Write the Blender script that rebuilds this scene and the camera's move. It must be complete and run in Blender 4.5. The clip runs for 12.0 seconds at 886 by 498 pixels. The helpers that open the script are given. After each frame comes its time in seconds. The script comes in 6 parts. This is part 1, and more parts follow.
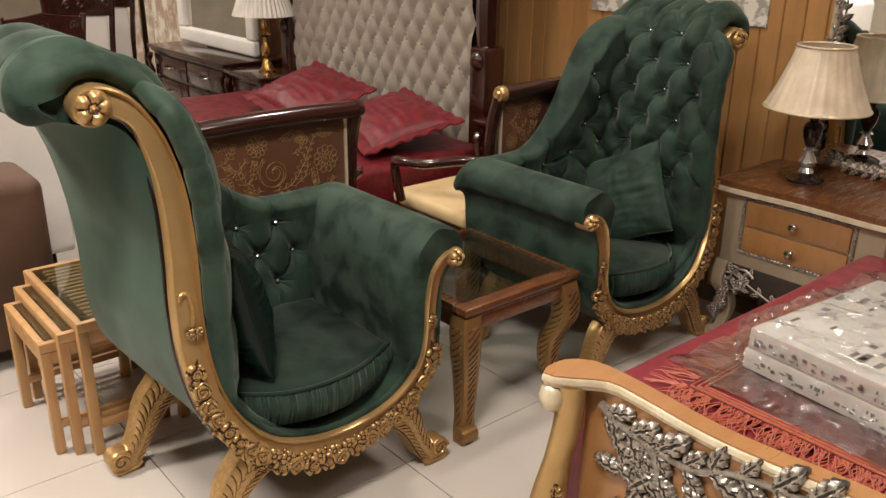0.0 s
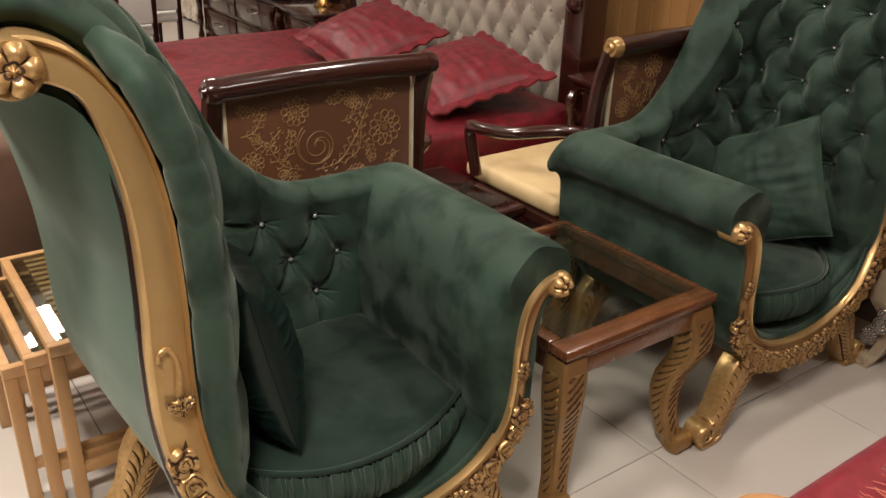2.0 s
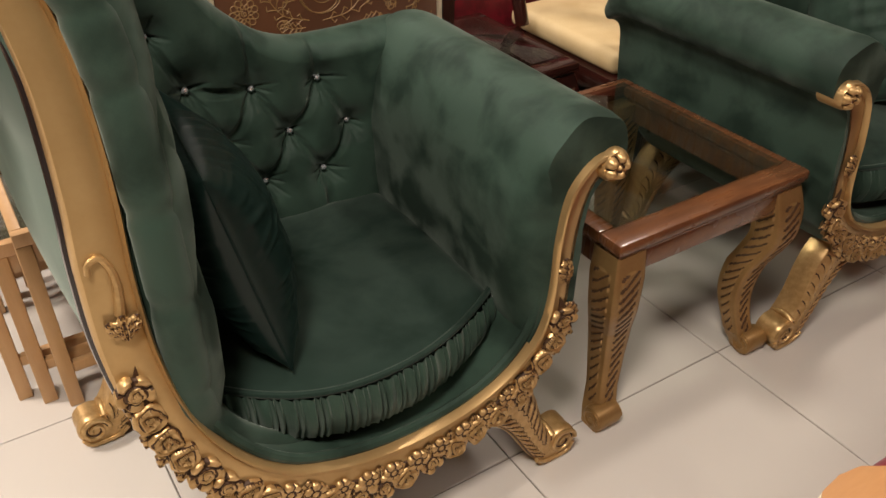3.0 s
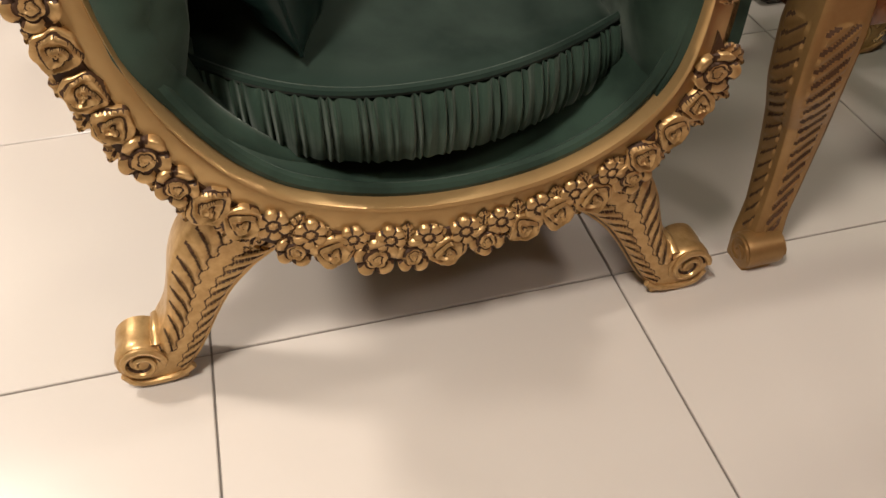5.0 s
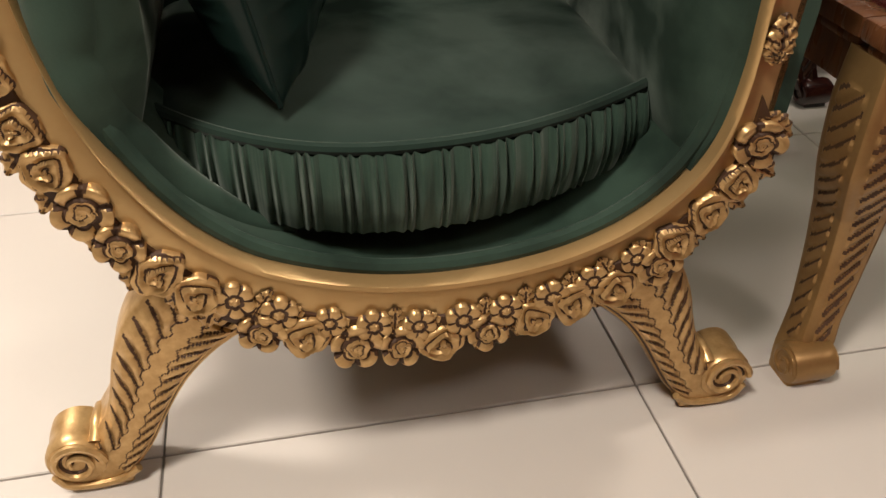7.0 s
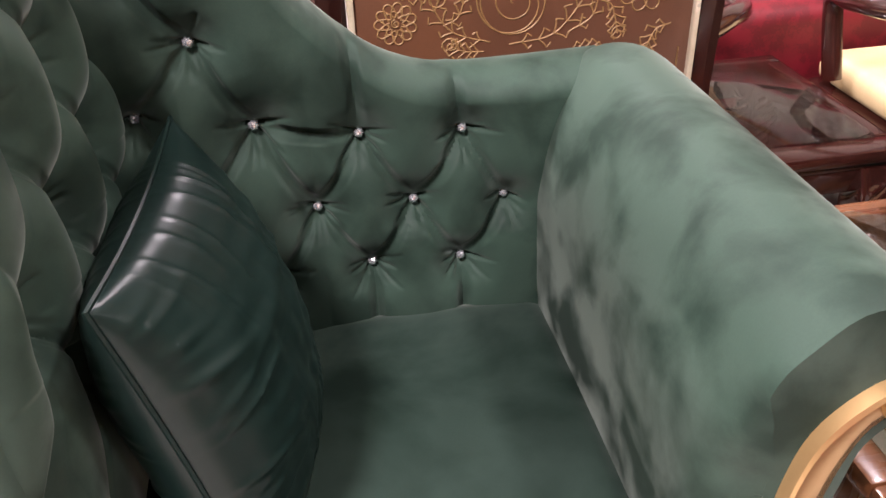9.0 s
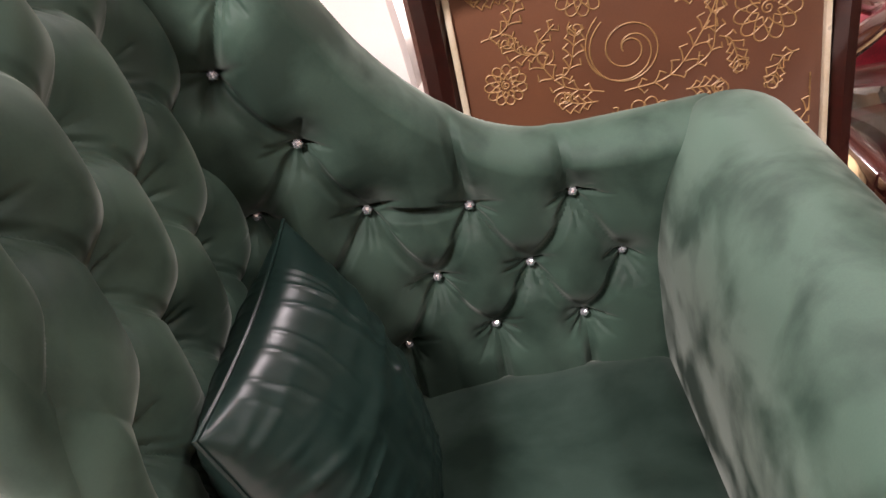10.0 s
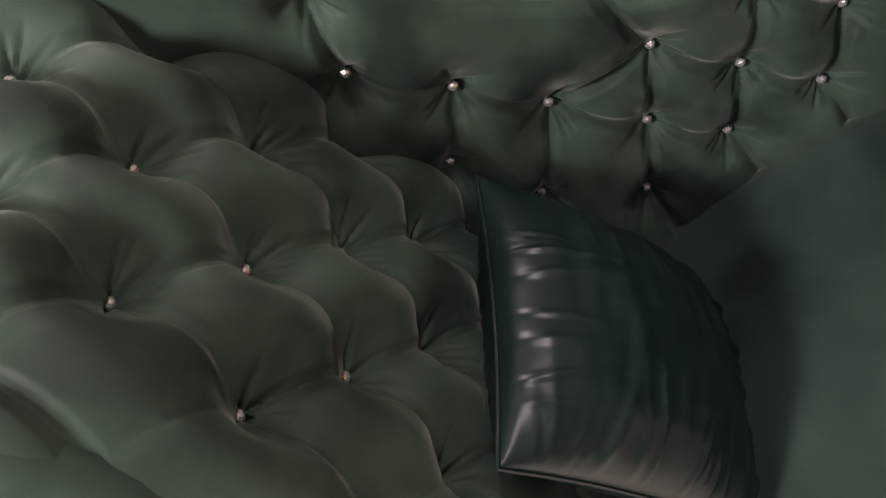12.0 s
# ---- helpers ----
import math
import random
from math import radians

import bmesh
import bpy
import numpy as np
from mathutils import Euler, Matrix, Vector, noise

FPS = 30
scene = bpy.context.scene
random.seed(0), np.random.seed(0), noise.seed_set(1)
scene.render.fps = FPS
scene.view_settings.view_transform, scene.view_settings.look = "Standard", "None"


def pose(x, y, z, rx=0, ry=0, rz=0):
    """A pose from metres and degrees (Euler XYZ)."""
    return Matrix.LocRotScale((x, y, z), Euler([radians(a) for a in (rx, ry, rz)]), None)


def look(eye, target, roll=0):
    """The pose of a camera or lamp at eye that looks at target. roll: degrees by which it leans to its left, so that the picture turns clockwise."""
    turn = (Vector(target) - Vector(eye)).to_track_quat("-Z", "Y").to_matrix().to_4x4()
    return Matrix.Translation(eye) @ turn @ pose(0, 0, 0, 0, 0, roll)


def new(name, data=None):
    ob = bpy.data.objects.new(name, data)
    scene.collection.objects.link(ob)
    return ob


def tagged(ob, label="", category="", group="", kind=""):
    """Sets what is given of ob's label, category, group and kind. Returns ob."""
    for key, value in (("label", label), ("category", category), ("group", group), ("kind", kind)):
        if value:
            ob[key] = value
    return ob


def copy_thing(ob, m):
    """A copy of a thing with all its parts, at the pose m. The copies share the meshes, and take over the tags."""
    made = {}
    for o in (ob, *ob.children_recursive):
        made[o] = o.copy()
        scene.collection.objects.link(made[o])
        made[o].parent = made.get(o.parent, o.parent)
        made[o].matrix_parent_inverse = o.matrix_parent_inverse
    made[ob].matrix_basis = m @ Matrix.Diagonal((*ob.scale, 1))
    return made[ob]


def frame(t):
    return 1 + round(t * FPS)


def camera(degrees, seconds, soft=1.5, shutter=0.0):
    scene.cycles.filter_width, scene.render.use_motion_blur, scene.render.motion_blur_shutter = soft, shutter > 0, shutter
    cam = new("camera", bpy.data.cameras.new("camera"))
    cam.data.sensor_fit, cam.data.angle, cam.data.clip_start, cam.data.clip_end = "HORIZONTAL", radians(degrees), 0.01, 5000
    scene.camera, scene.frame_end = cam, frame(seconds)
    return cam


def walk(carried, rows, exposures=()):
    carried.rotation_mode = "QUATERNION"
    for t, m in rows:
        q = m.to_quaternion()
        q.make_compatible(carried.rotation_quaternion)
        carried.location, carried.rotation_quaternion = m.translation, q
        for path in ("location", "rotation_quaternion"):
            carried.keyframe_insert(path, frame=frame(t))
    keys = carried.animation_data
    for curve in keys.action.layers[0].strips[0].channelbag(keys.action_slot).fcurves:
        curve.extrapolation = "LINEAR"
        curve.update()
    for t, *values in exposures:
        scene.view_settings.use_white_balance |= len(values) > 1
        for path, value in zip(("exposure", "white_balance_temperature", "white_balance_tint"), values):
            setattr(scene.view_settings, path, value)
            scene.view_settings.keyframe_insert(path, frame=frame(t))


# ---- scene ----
cam = camera(55.1, 12.0)
PATH = [
    (0, (0.045, 0.144, 1.551), (1.255, 1.569, 0.84), 0.8),
    (0.5, (0.121, 0.227, 1.527), (1.329, 1.654, 0.816), 0.9),
    (1, (0.276, 0.389, 1.506), (1.436, 1.854, 0.792), 1.2),
    (1.5, (0.36, 0.533, 1.485), (1.464, 2.029, 0.75), 1.5),
    (2, (0.429, 0.743, 1.456), (1.502, 2.204, 0.612), 1.7),
    (2.3, (0.46, 0.829, 1.415), (1.52, 2.242, 0.476), 1.8),
    (2.5, (0.497, 0.862, 1.409), (1.54, 2.247, 0.411), 1.8),
    (3, (0.663, 0.965, 1.337), (1.532, 2.362, 0.199), -0.5),
    (3.5, (0.803, 1.028, 1.256), (1.442, 2.387, -0.064), -0.5),
    (3.7, (0.838, 1.051, 1.232), (1.391, 2.404, -0.132), -0.4),
    (5.3, (0.948, 1.083, 0.865), (1.285, 2.504, -0.502), -1.0),
    (5.5, (0.956, 1.09, 0.843), (1.3, 2.558, -0.471), -1.0),
    (6, (0.97, 1.117, 0.76), (1.295, 2.686, -0.437), -0.7),
    (6.5, (0.976, 1.136, 0.746), (1.299, 2.728, -0.422), 0.2),
    (7, (0.987, 1.159, 0.787), (1.319, 2.76, -0.365), 0.1),
    (7.5, (1.004, 1.212, 0.895), (1.356, 2.814, -0.249), 0.5),
    (7.7, (1.01, 1.25, 0.951), (1.366, 2.852, -0.192), 0.4),
    (9.3, (1.107, 1.425, 1.172), (1.311, 3.085, 0.076), -3.9),
    (9.5, (1.127, 1.422, 1.186), (1.239, 3.092, 0.09), -5.7),
    (10, (1.174, 1.447, 1.229), (1.038, 3.137, 0.168), -13.4),
    (10.5, (1.194, 1.508, 1.252), (0.929, 3.175, 0.178), -22.8),
    (11, (1.213, 1.557, 1.3), (0.711, 3.129, 0.171), -38.3),
    (11.5, (1.225, 1.58, 1.333), (0.579, 3.089, 0.19), -46.3),
    (12, (1.303, 1.631, 1.365), (0.386, 2.885, 0.105), -57.2),
]
EXPOSE = [(0, 0.0, 6500, 10), (2.5, 0.08, 6500, 10), (3.7, 0.02, 6500, 10), (5.3, 0.05, 6500, 10), (6.5, 0.07, 6500, 9), (7.0, 0.2, 6450, 9), (7.7, 0.74, 6300, 10), (9.3, 1.43, 5900, 26), (10.5, 1.28, 6200, 22), (11.0, 1.33, 6200, 37), (11.5, 0.93, 6250, 29), (12, 0.78, 6300, 26)]
walk(cam, [(t, look(eye, target, roll)) for t, eye, target, roll in PATH], EXPOSE)

# ---- light ----
world = bpy.data.worlds.new("world")
scene.world = world
world.use_nodes = True
world.node_tree.nodes["Background"].inputs[0].default_value = (1.0, 0.86, 0.7, 1)
world.node_tree.nodes["Background"].inputs[1].default_value = 0.02


def ceiling_lamp(x, y, watts, size=0.5, z=2.93, spread=150):
    data = bpy.data.lights.new("downlight", "AREA")
    data.energy, data.size, data.color, data.spread = watts, size, (1.0, 0.9, 0.81), radians(spread)
    ob = new("downlight", data)
    ob.matrix_world = pose(x, y, z)
    return ob


for lx, ly, lw, ls in ((2.42, 2.2, 18, 0.22), (0.2, 0.9, 70, 0.5), (2.3, 0.0, 18, 0.5), (-0.8, 3.2, 90, 0.5), (1.5, 4.3, 30, 0.5), (1.2, 7.4, 70, 0.5), (-2.0, 6.2, 40, 0.5)):
    ceiling_lamp(lx, ly, lw, ls)


# ---- materials ----
def mat(name, colour, rough=0.5, metal=0.0, second=None, scale=20.0, fine=150.0, bump=0.1, sheen=0.0, coat=0.0, spec=0.5, stretch=(1, 1, 1), mix=0.5, vary=0.0, relief=0.002):
    """A surface with two scales of noise in its colour, roughness and relief."""
    m = bpy.data.materials.new(name)
    m.use_nodes = True
    n, l = m.node_tree.nodes, m.node_tree.links
    b = n["Principled BSDF"]
    b.inputs["Metallic"].default_value = metal
    b.inputs["Specular IOR Level"].default_value = spec
    b.inputs["Coat Weight"].default_value = coat
    b.inputs["Coat Roughness"].default_value = 0.08
    b.inputs["Sheen Weight"].default_value = sheen
    co = n.new("ShaderNodeTexCoord")
    mp = n.new("ShaderNodeMapping")
    mp.inputs["Scale"].default_value = stretch
    l.new(co.outputs["Object"], mp.inputs[0])
    big = n.new("ShaderNodeTexNoise")
    big.inputs["Scale"].default_value, big.inputs["Detail"].default_value = scale, 5
    small = n.new("ShaderNodeTexNoise")
    small.inputs["Scale"].default_value, small.inputs["Detail"].default_value = fine, 3
    l.new(mp.outputs[0], big.inputs["Vector"]), l.new(mp.outputs[0], small.inputs["Vector"])
    ramp = n.new("ShaderNodeValToRGB")
    ramp.color_ramp.elements[0].position, ramp.color_ramp.elements[1].position = 0.5 - mix / 2, 0.5 + mix / 2
    ramp.color_ramp.elements[0].color = (*colour, 1)
    ramp.color_ramp.elements[1].color = (*(second or [c * 0.75 for c in colour]), 1)
    add = n.new("ShaderNodeMath")
    add.operation = "MULTIPLY_ADD"
    add.inputs[1].default_value = 0.3
    l.new(small.outputs[0], add.inputs[0]), l.new(big.outputs[0], add.inputs[2])
    sub = n.new("ShaderNodeMath")
    sub.operation = "SUBTRACT"
    sub.inputs[1].default_value = 0.15
    l.new(add.outputs[0], sub.inputs[0]), l.new(sub.outputs[0], ramp.inputs[0])
    last = ramp.outputs[0]
    if vary:
        info = n.new("ShaderNodeObjectInfo")
        hsv = n.new("ShaderNodeHueSaturation")
        rng = n.new("ShaderNodeMapRange")
        rng.inputs["To Min"].default_value, rng.inputs["To Max"].default_value = 1 - vary, 1 + vary
        l.new(info.outputs["Random"], rng.inputs["Value"]), l.new(rng.outputs[0], hsv.inputs["Value"]), l.new(last, hsv.inputs["Color"])
        last = hsv.outputs[0]
    l.new(last, b.inputs["Base Color"])
    rr = n.new("ShaderNodeMapRange")
    rr.inputs["To Min"].default_value, rr.inputs["To Max"].default_value = max(0.02, rough - 0.08), rough + 0.08
    l.new(big.outputs[0], rr.inputs["Value"]), l.new(rr.outputs[0], b.inputs["Roughness"])
    bp = n.new("ShaderNodeBump")
    bp.inputs["Strength"].default_value, bp.inputs["Distance"].default_value = bump, relief
    l.new(add.outputs[0], bp.inputs["Height"]), l.new(bp.outputs[0], b.inputs["Normal"])
    return m


def glass(name, tint=(0.9, 0.95, 0.92), rough=0.02, clear=0.85, ior=1.5):
    m = bpy.data.materials.new(name)
    m.use_nodes = True
    n, l = m.node_tree.nodes, m.node_tree.links
    out = n["Material Output"]
    tr = n.new("ShaderNodeBsdfTransparent")
    tr.inputs[0].default_value = (*tint, 1)
    gl = n.new("ShaderNodeBsdfGlossy")
    gl.inputs["Roughness"].default_value = rough
    fr = n.new("ShaderNodeLayerWeight")
    pw = n.new("ShaderNodeMath")
    pw.operation = "POWER"
    pw.inputs[1].default_value = 4.0
    l.new(fr.outputs["Facing"], pw.inputs[0])
    ad = n.new("ShaderNodeMath")
    ad.operation = "MULTIPLY_ADD"
    ad.inputs[1].default_value, ad.inputs[2].default_value = (ior - 1) * 1.4, 1 - clear
    mx = n.new("ShaderNodeMixShader")
    l.new(pw.outputs[0], ad.inputs[0]), l.new(ad.outputs[0], mx.inputs[0])
    l.new(tr.outputs[0], mx.inputs[1]), l.new(gl.outputs[0], mx.inputs[2]), l.new(mx.outputs[0], out.inputs[0])
    return m


def velvet(name, colour, low, high, rough=0.6, spec=0.15, scale=8.0):
    """Pile fabric: the nap lies one way or the other in patches, which shows in its sheen."""
    m = mat(name, colour, rough, second=[c * 0.72 for c in colour], scale=6, fine=420, bump=0.12, spec=spec, relief=0.001)
    n, l = m.node_tree.nodes, m.node_tree.links
    b = n["Principled BSDF"]
    co = n.new("ShaderNodeTexCoord")
    nap = n.new("ShaderNodeTexNoise")
    nap.inputs["Scale"].default_value, nap.inputs["Detail"].default_value, nap.inputs["Distortion"].default_value = scale, 5, 0.25
    rng = n.new("ShaderNodeMapRange")
    rng.inputs["From Min"].default_value, rng.inputs["From Max"].default_value = 0.38, 0.56
    rng.inputs["To Min"].default_value, rng.inputs["To Max"].default_value = low, high
    l.new(co.outputs["Object"], nap.inputs["Vector"]), l.new(nap.outputs[0], rng.inputs["Value"]), l.new(rng.outputs[0], b.inputs["Sheen Weight"])
    old = b.inputs["Base Color"].links[0].from_socket
    dim = n.new("ShaderNodeMix")
    dim.data_type, dim.blend_type = "RGBA", "MULTIPLY"
    dim.inputs[0].default_value = 1.0
    tone = n.new("ShaderNodeMapRange")
    tone.inputs["From Min"].default_value, tone.inputs["From Max"].default_value = 0.36, 0.56
    tone.inputs["To Min"].default_value, tone.inputs["To Max"].default_value = 0.5 + 0.5 * min(1, low / high), 1.0
    l.new(nap.outputs[0], tone.inputs["Value"]), l.new(old, dim.inputs[6]), l.new(tone.outputs[0], dim.inputs[7]), l.new(dim.outputs[2], b.inputs["Base Color"])
    b.inputs["Sheen Roughness"].default_value = 0.45
    b.inputs["Sheen Tint"].default_value = (0.92, 1.0, 0.88, 1)
    return m


VELVET = velvet("green_velvet", (0.031, 0.058, 0.041), 0.02, 0.19, scale=10.0)
VELVET_OUT = velvet("smooth_green_velvet", (0.021, 0.06, 0.039), 0.12, 0.17, scale=4.0)
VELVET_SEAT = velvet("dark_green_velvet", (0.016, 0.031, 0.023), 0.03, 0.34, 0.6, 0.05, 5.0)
VELVET_DARK = mat("dark_green_satin", (0.004, 0.0105, 0.0085), 0.33, second=(0.007, 0.016, 0.013), scale=9, fine=300, bump=0.1, spec=0.22, relief=0.001)
GOLD = mat("gold_paint", (0.53, 0.355, 0.16), 0.32, 0.65, second=(0.44, 0.28, 0.115), scale=14, fine=120, bump=0.12, mix=0.7)
GOLD_WORN = mat("worn_carved_gold", (0.56, 0.37, 0.165), 0.34, 0.6, second=(0.36, 0.215, 0.08), scale=70, fine=260, bump=0.2, mix=0.55)
GOLD_OLD = mat("antique_gold_paint", (0.36, 0.22, 0.085), 0.36, 0.6, second=(0.25, 0.14, 0.05), scale=16, fine=140, bump=0.15, mix=0.6)
# brown of the antique glaze, with the shade of the recesses painted in
PATINA_SHADE = mat("dark_patina_shade", (0.06, 0.025, 0.008), 0.6, 0.2, scale=40, bump=0.3)
MAHOGANY = mat("dark_mahogany", (0.04, 0.009, 0.006), 0.22, second=(0.018, 0.005, 0.004), scale=6, fine=60, coat=0.6, stretch=(1, 1, 8), bump=0.06)
WALNUT = mat("reddish_walnut", (0.17, 0.066, 0.024), 0.28, second=(0.08, 0.03, 0.012), scale=9, fine=90, coat=0.4, stretch=(1, 6, 1), bump=0.06)
TILE = mat("beige_floor_tile", (0.49, 0.45, 0.405), 0.26, second=(0.478, 0.436, 0.39), scale=3, fine=60, bump=0.0, vary=0.025, mix=1.0)
for knob in ("To Min", "To Max"):
    TILE.node_tree.nodes["Principled BSDF"].inputs["Roughness"].links[0].from_node.inputs[knob].default_value = 0.25
GROUT = mat("grey_grout", (0.16, 0.14, 0.12), 0.85, scale=30, bump=0.3)
PINE = mat("pine_panelling", (0.5, 0.27, 0.1), 0.42, second=(0.36, 0.175, 0.06), scale=3, fine=40, stretch=(5, 5, 0.5), bump=0.05, vary=0.12)
CEIL = mat("white_ceiling", (0.75, 0.72, 0.66), 0.9, scale=4, bump=0.05)
PLASTER = mat("cream_plaster", (0.62, 0.55, 0.44), 0.85, scale=4, bump=0.05)
RED = mat("red_damask", (0.16, 0.005, 0.012), 0.5, second=(0.105, 0.003, 0.007), scale=22, fine=200, bump=0.15, sheen=0.02, mix=0.1)
SEAT_FABRIC = mat("cream_seat_fabric", (0.66, 0.5, 0.27), 0.6, second=(0.55, 0.39, 0.19), scale=10, fine=200, bump=0.1)
CRIMSON = mat("crimson_satin", (0.2, 0.011, 0.022), 0.42, second=(0.155, 0.006, 0.013), scale=26, fine=220, bump=0.25, sheen=0.1, mix=0.2)
WHITE = mat("white_upholstery", (0.8, 0.77, 0.72), 0.7, scale=5, fine=200, bump=0.1, second=(0.68, 0.65, 0.6))
BROWN = mat("brown_suede", (0.1, 0.052, 0.03), 0.8, second=(0.075, 0.038, 0.021), scale=8, fine=200, bump=0.1, sheen=0.05)
BEECH = mat("light_beech_wood", (0.52, 0.31, 0.14), 0.4, second=(0.42, 0.23, 0.095), scale=5, fine=70, stretch=(6, 6, 0.7), bump=0.05)
TAUPE = mat("taupe_tufted_velvet", (0.31, 0.265, 0.215), 0.5, second=(0.25, 0.21, 0.165), scale=10, fine=200, bump=0.1, sheen=0.3)
FLORAL = mat("brown_satin_brocade", (0.13, 0.05, 0.02), 0.42, second=(0.085, 0.032, 0.014), scale=5, fine=300, bump=0.12, sheen=0.2)
THREAD = mat("gold_thread", (0.33, 0.19, 0.07), 0.5, 0.1, scale=60, bump=0.2)
SILVER = mat("antique_silver", (0.62, 0.58, 0.52), 0.32, 0.8, second=(0.25, 0.22, 0.19), scale=60, fine=250, bump=0.2)
BLACKENED = mat("blackened_ground", (0.035, 0.025, 0.018), 0.55, scale=40, bump=0.3)
CHAMPAGNE = mat("champagne_lacquer", (0.42, 0.35, 0.25), 0.34, 0.25, second=(0.36, 0.29, 0.2), scale=6, fine=100, bump=0.05)
CARAMEL = mat("caramel_lacquered_wood", (0.36, 0.18, 0.07), 0.3, second=(0.28, 0.13, 0.045), scale=4, fine=60, stretch=(1, 6, 1), coat=0.3, bump=0.05)
IVORY_EDGE = mat("ivory_gold_edge", (0.76, 0.68, 0.52), 0.3, 0.3, second=(0.55, 0.45, 0.28), scale=20, bump=0.1)
SHADE = mat("pleated_cream_shade", (0.78, 0.66, 0.5), 0.6, second=(0.52, 0.41, 0.29), scale=12, fine=200, bump=0.1)
SHADE_WHITE = mat("pleated_white_shade", (0.74, 0.7, 0.63), 0.6, scale=12, bump=0.1)
BLACK = mat("black_gloss", (0.012, 0.006, 0.006), 0.12, coat=0.5, scale=8, bump=0.02)
BRASS = mat("polished_brass", (0.66, 0.43, 0.16), 0.18, 1.0, second=(0.5, 0.3, 0.1), scale=30, bump=0.05)
CHROME = mat("chrome", (0.7, 0.68, 0.65), 0.12, 1.0, scale=20, bump=0.02)
CURTAIN = mat("cream_patterned_curtain", (0.68, 0.62, 0.53), 0.75, second=(0.4, 0.3, 0.22), scale=14, fine=100, bump=0.1, mix=0.18, stretch=(1, 1, 0.5))
WALLPAPER = mat("cream_floral_wallpaper", (0.72, 0.68, 0.6), 0.75, second=(0.36, 0.33, 0.27), scale=22, fine=90, bump=0.05, mix=0.1)
PAPER = mat("printed_white_card", (0.64, 0.62, 0.58), 0.5, second=(0.52, 0.5, 0.47), scale=14, fine=60, bump=0.03)
INK = mat("grey_print", (0.2, 0.19, 0.18), 0.5, scale=80, bump=0.02)
FRINGE = mat("orange_red_fringe", (0.42, 0.11, 0.035), 0.5, second=(0.3, 0.035, 0.025), scale=60, bump=0.3, sheen=0.3)
PLASTIC = glass("clear_plastic_film", (0.97, 0.97, 0.96), 0.12, 0.8, 1.5)
WRAP = glass("crinkled_film", (0.99, 0.99, 0.98), 0.25, 0.99, 1.12)
PANE = glass("clear_glass", (0.82, 0.86, 0.82), 0.01, 0.9)
MIRROR = mat("mirror_silvering", (0.85, 0.86, 0.85), 0.0, 1.0, second=(0.84, 0.85, 0.84), bump=0.0)
MIRROR.node_tree.nodes["Principled BSDF"].inputs["Roughness"].links[0].from_node.inputs["To Min"].default_value = 0.01
MIRROR.node_tree.nodes["Principled BSDF"].inputs["Roughness"].links[0].from_node.inputs["To Max"].default_value = 0.02
CRYSTAL = mat("crystal_button", (0.93, 0.93, 0.95), 0.06, 0.85, second=(0.85, 0.86, 0.9), scale=300, fine=500, bump=0.1)


# ---- geometry helpers ----
def spline(pts, n):
    """n points evenly spread along a smooth curve through pts."""
    p = np.array(pts, float)
    q = np.vstack([2 * p[0] - p[1], p, 2 * p[-1] - p[-2]])
    out = []
    for i in range(1, len(q) - 2):
        for t in np.linspace(0, 1, 24, endpoint=False):
            a, b, c, d = q[i - 1], q[i], q[i + 1], q[i + 2]
            out.append(0.5 * (2 * b + (c - a) * t + (2 * a - 5 * b + 4 * c - d) * t * t + (3 * b - a - 3 * c + d) * t ** 3))
    out.append(p[-1])
    out = np.array(out)
    s = np.concatenate([[0], np.cumsum(np.linalg.norm(np.diff(out, axis=0), axis=1))])
    u = np.linspace(0, s[-1], n)
    return np.stack([np.interp(u, s, out[:, k]) for k in range(p.shape[1])], 1)


ORIGIN = {}


def thing(name, loc, label, category, group="", kind=""):
    ob = new(name)
    ob.empty_display_size = 0.1
    ob.location = loc
    ORIGIN[ob.name] = Vector(loc)
    return tagged(ob, label, category, group, kind)


def part(name, bm, material, parent=None, label="", smooth=True, angle=0.7):
    """Links bm, in world metres, as one mesh object under parent."""
    me = bpy.data.meshes.new(name)
    off = ORIGIN.get(parent.name, Vector()) if parent else Vector()
    if parent:
        bmesh.ops.translate(bm, verts=bm.verts, vec=-off)
    bmesh.ops.recalc_face_normals(bm, faces=bm.faces)
    for f in bm.faces:
        f.smooth = smooth
    if smooth:
        for e in bm.edges:
            if len(e.link_faces) == 2 and e.calc_face_angle(0) > angle:
                e.smooth = False
    bm.to_mesh(me)
    bm.free()
    for m in (material if isinstance(material, (list, tuple)) else [material]):
        me.materials.append(m)
    ob = new(name, me)
    if parent:
        ob.parent = parent
    ORIGIN[ob.name] = off
    if label:
        tagged(ob, label)
    return ob


def solo(name, bm, material, label, category, group="", kind="", smooth=True):
    """A thing of one mesh, with its origin at its base."""
    lo = Vector([min(v.co[k] for v in bm.verts) for k in range(3)])
    hi = Vector([max(v.co[k] for v in bm.verts) for k in range(3)])
    base = Vector(((lo.x + hi.x) / 2, (lo.y + hi.y) / 2, lo.z))
    bmesh.ops.translate(bm, verts=bm.verts, vec=-base)
    ob = part(name, bm, material, None, "", smooth)
    ob.location = base
    ORIGIN[ob.name] = base
    return tagged(ob, label, category, group, kind)


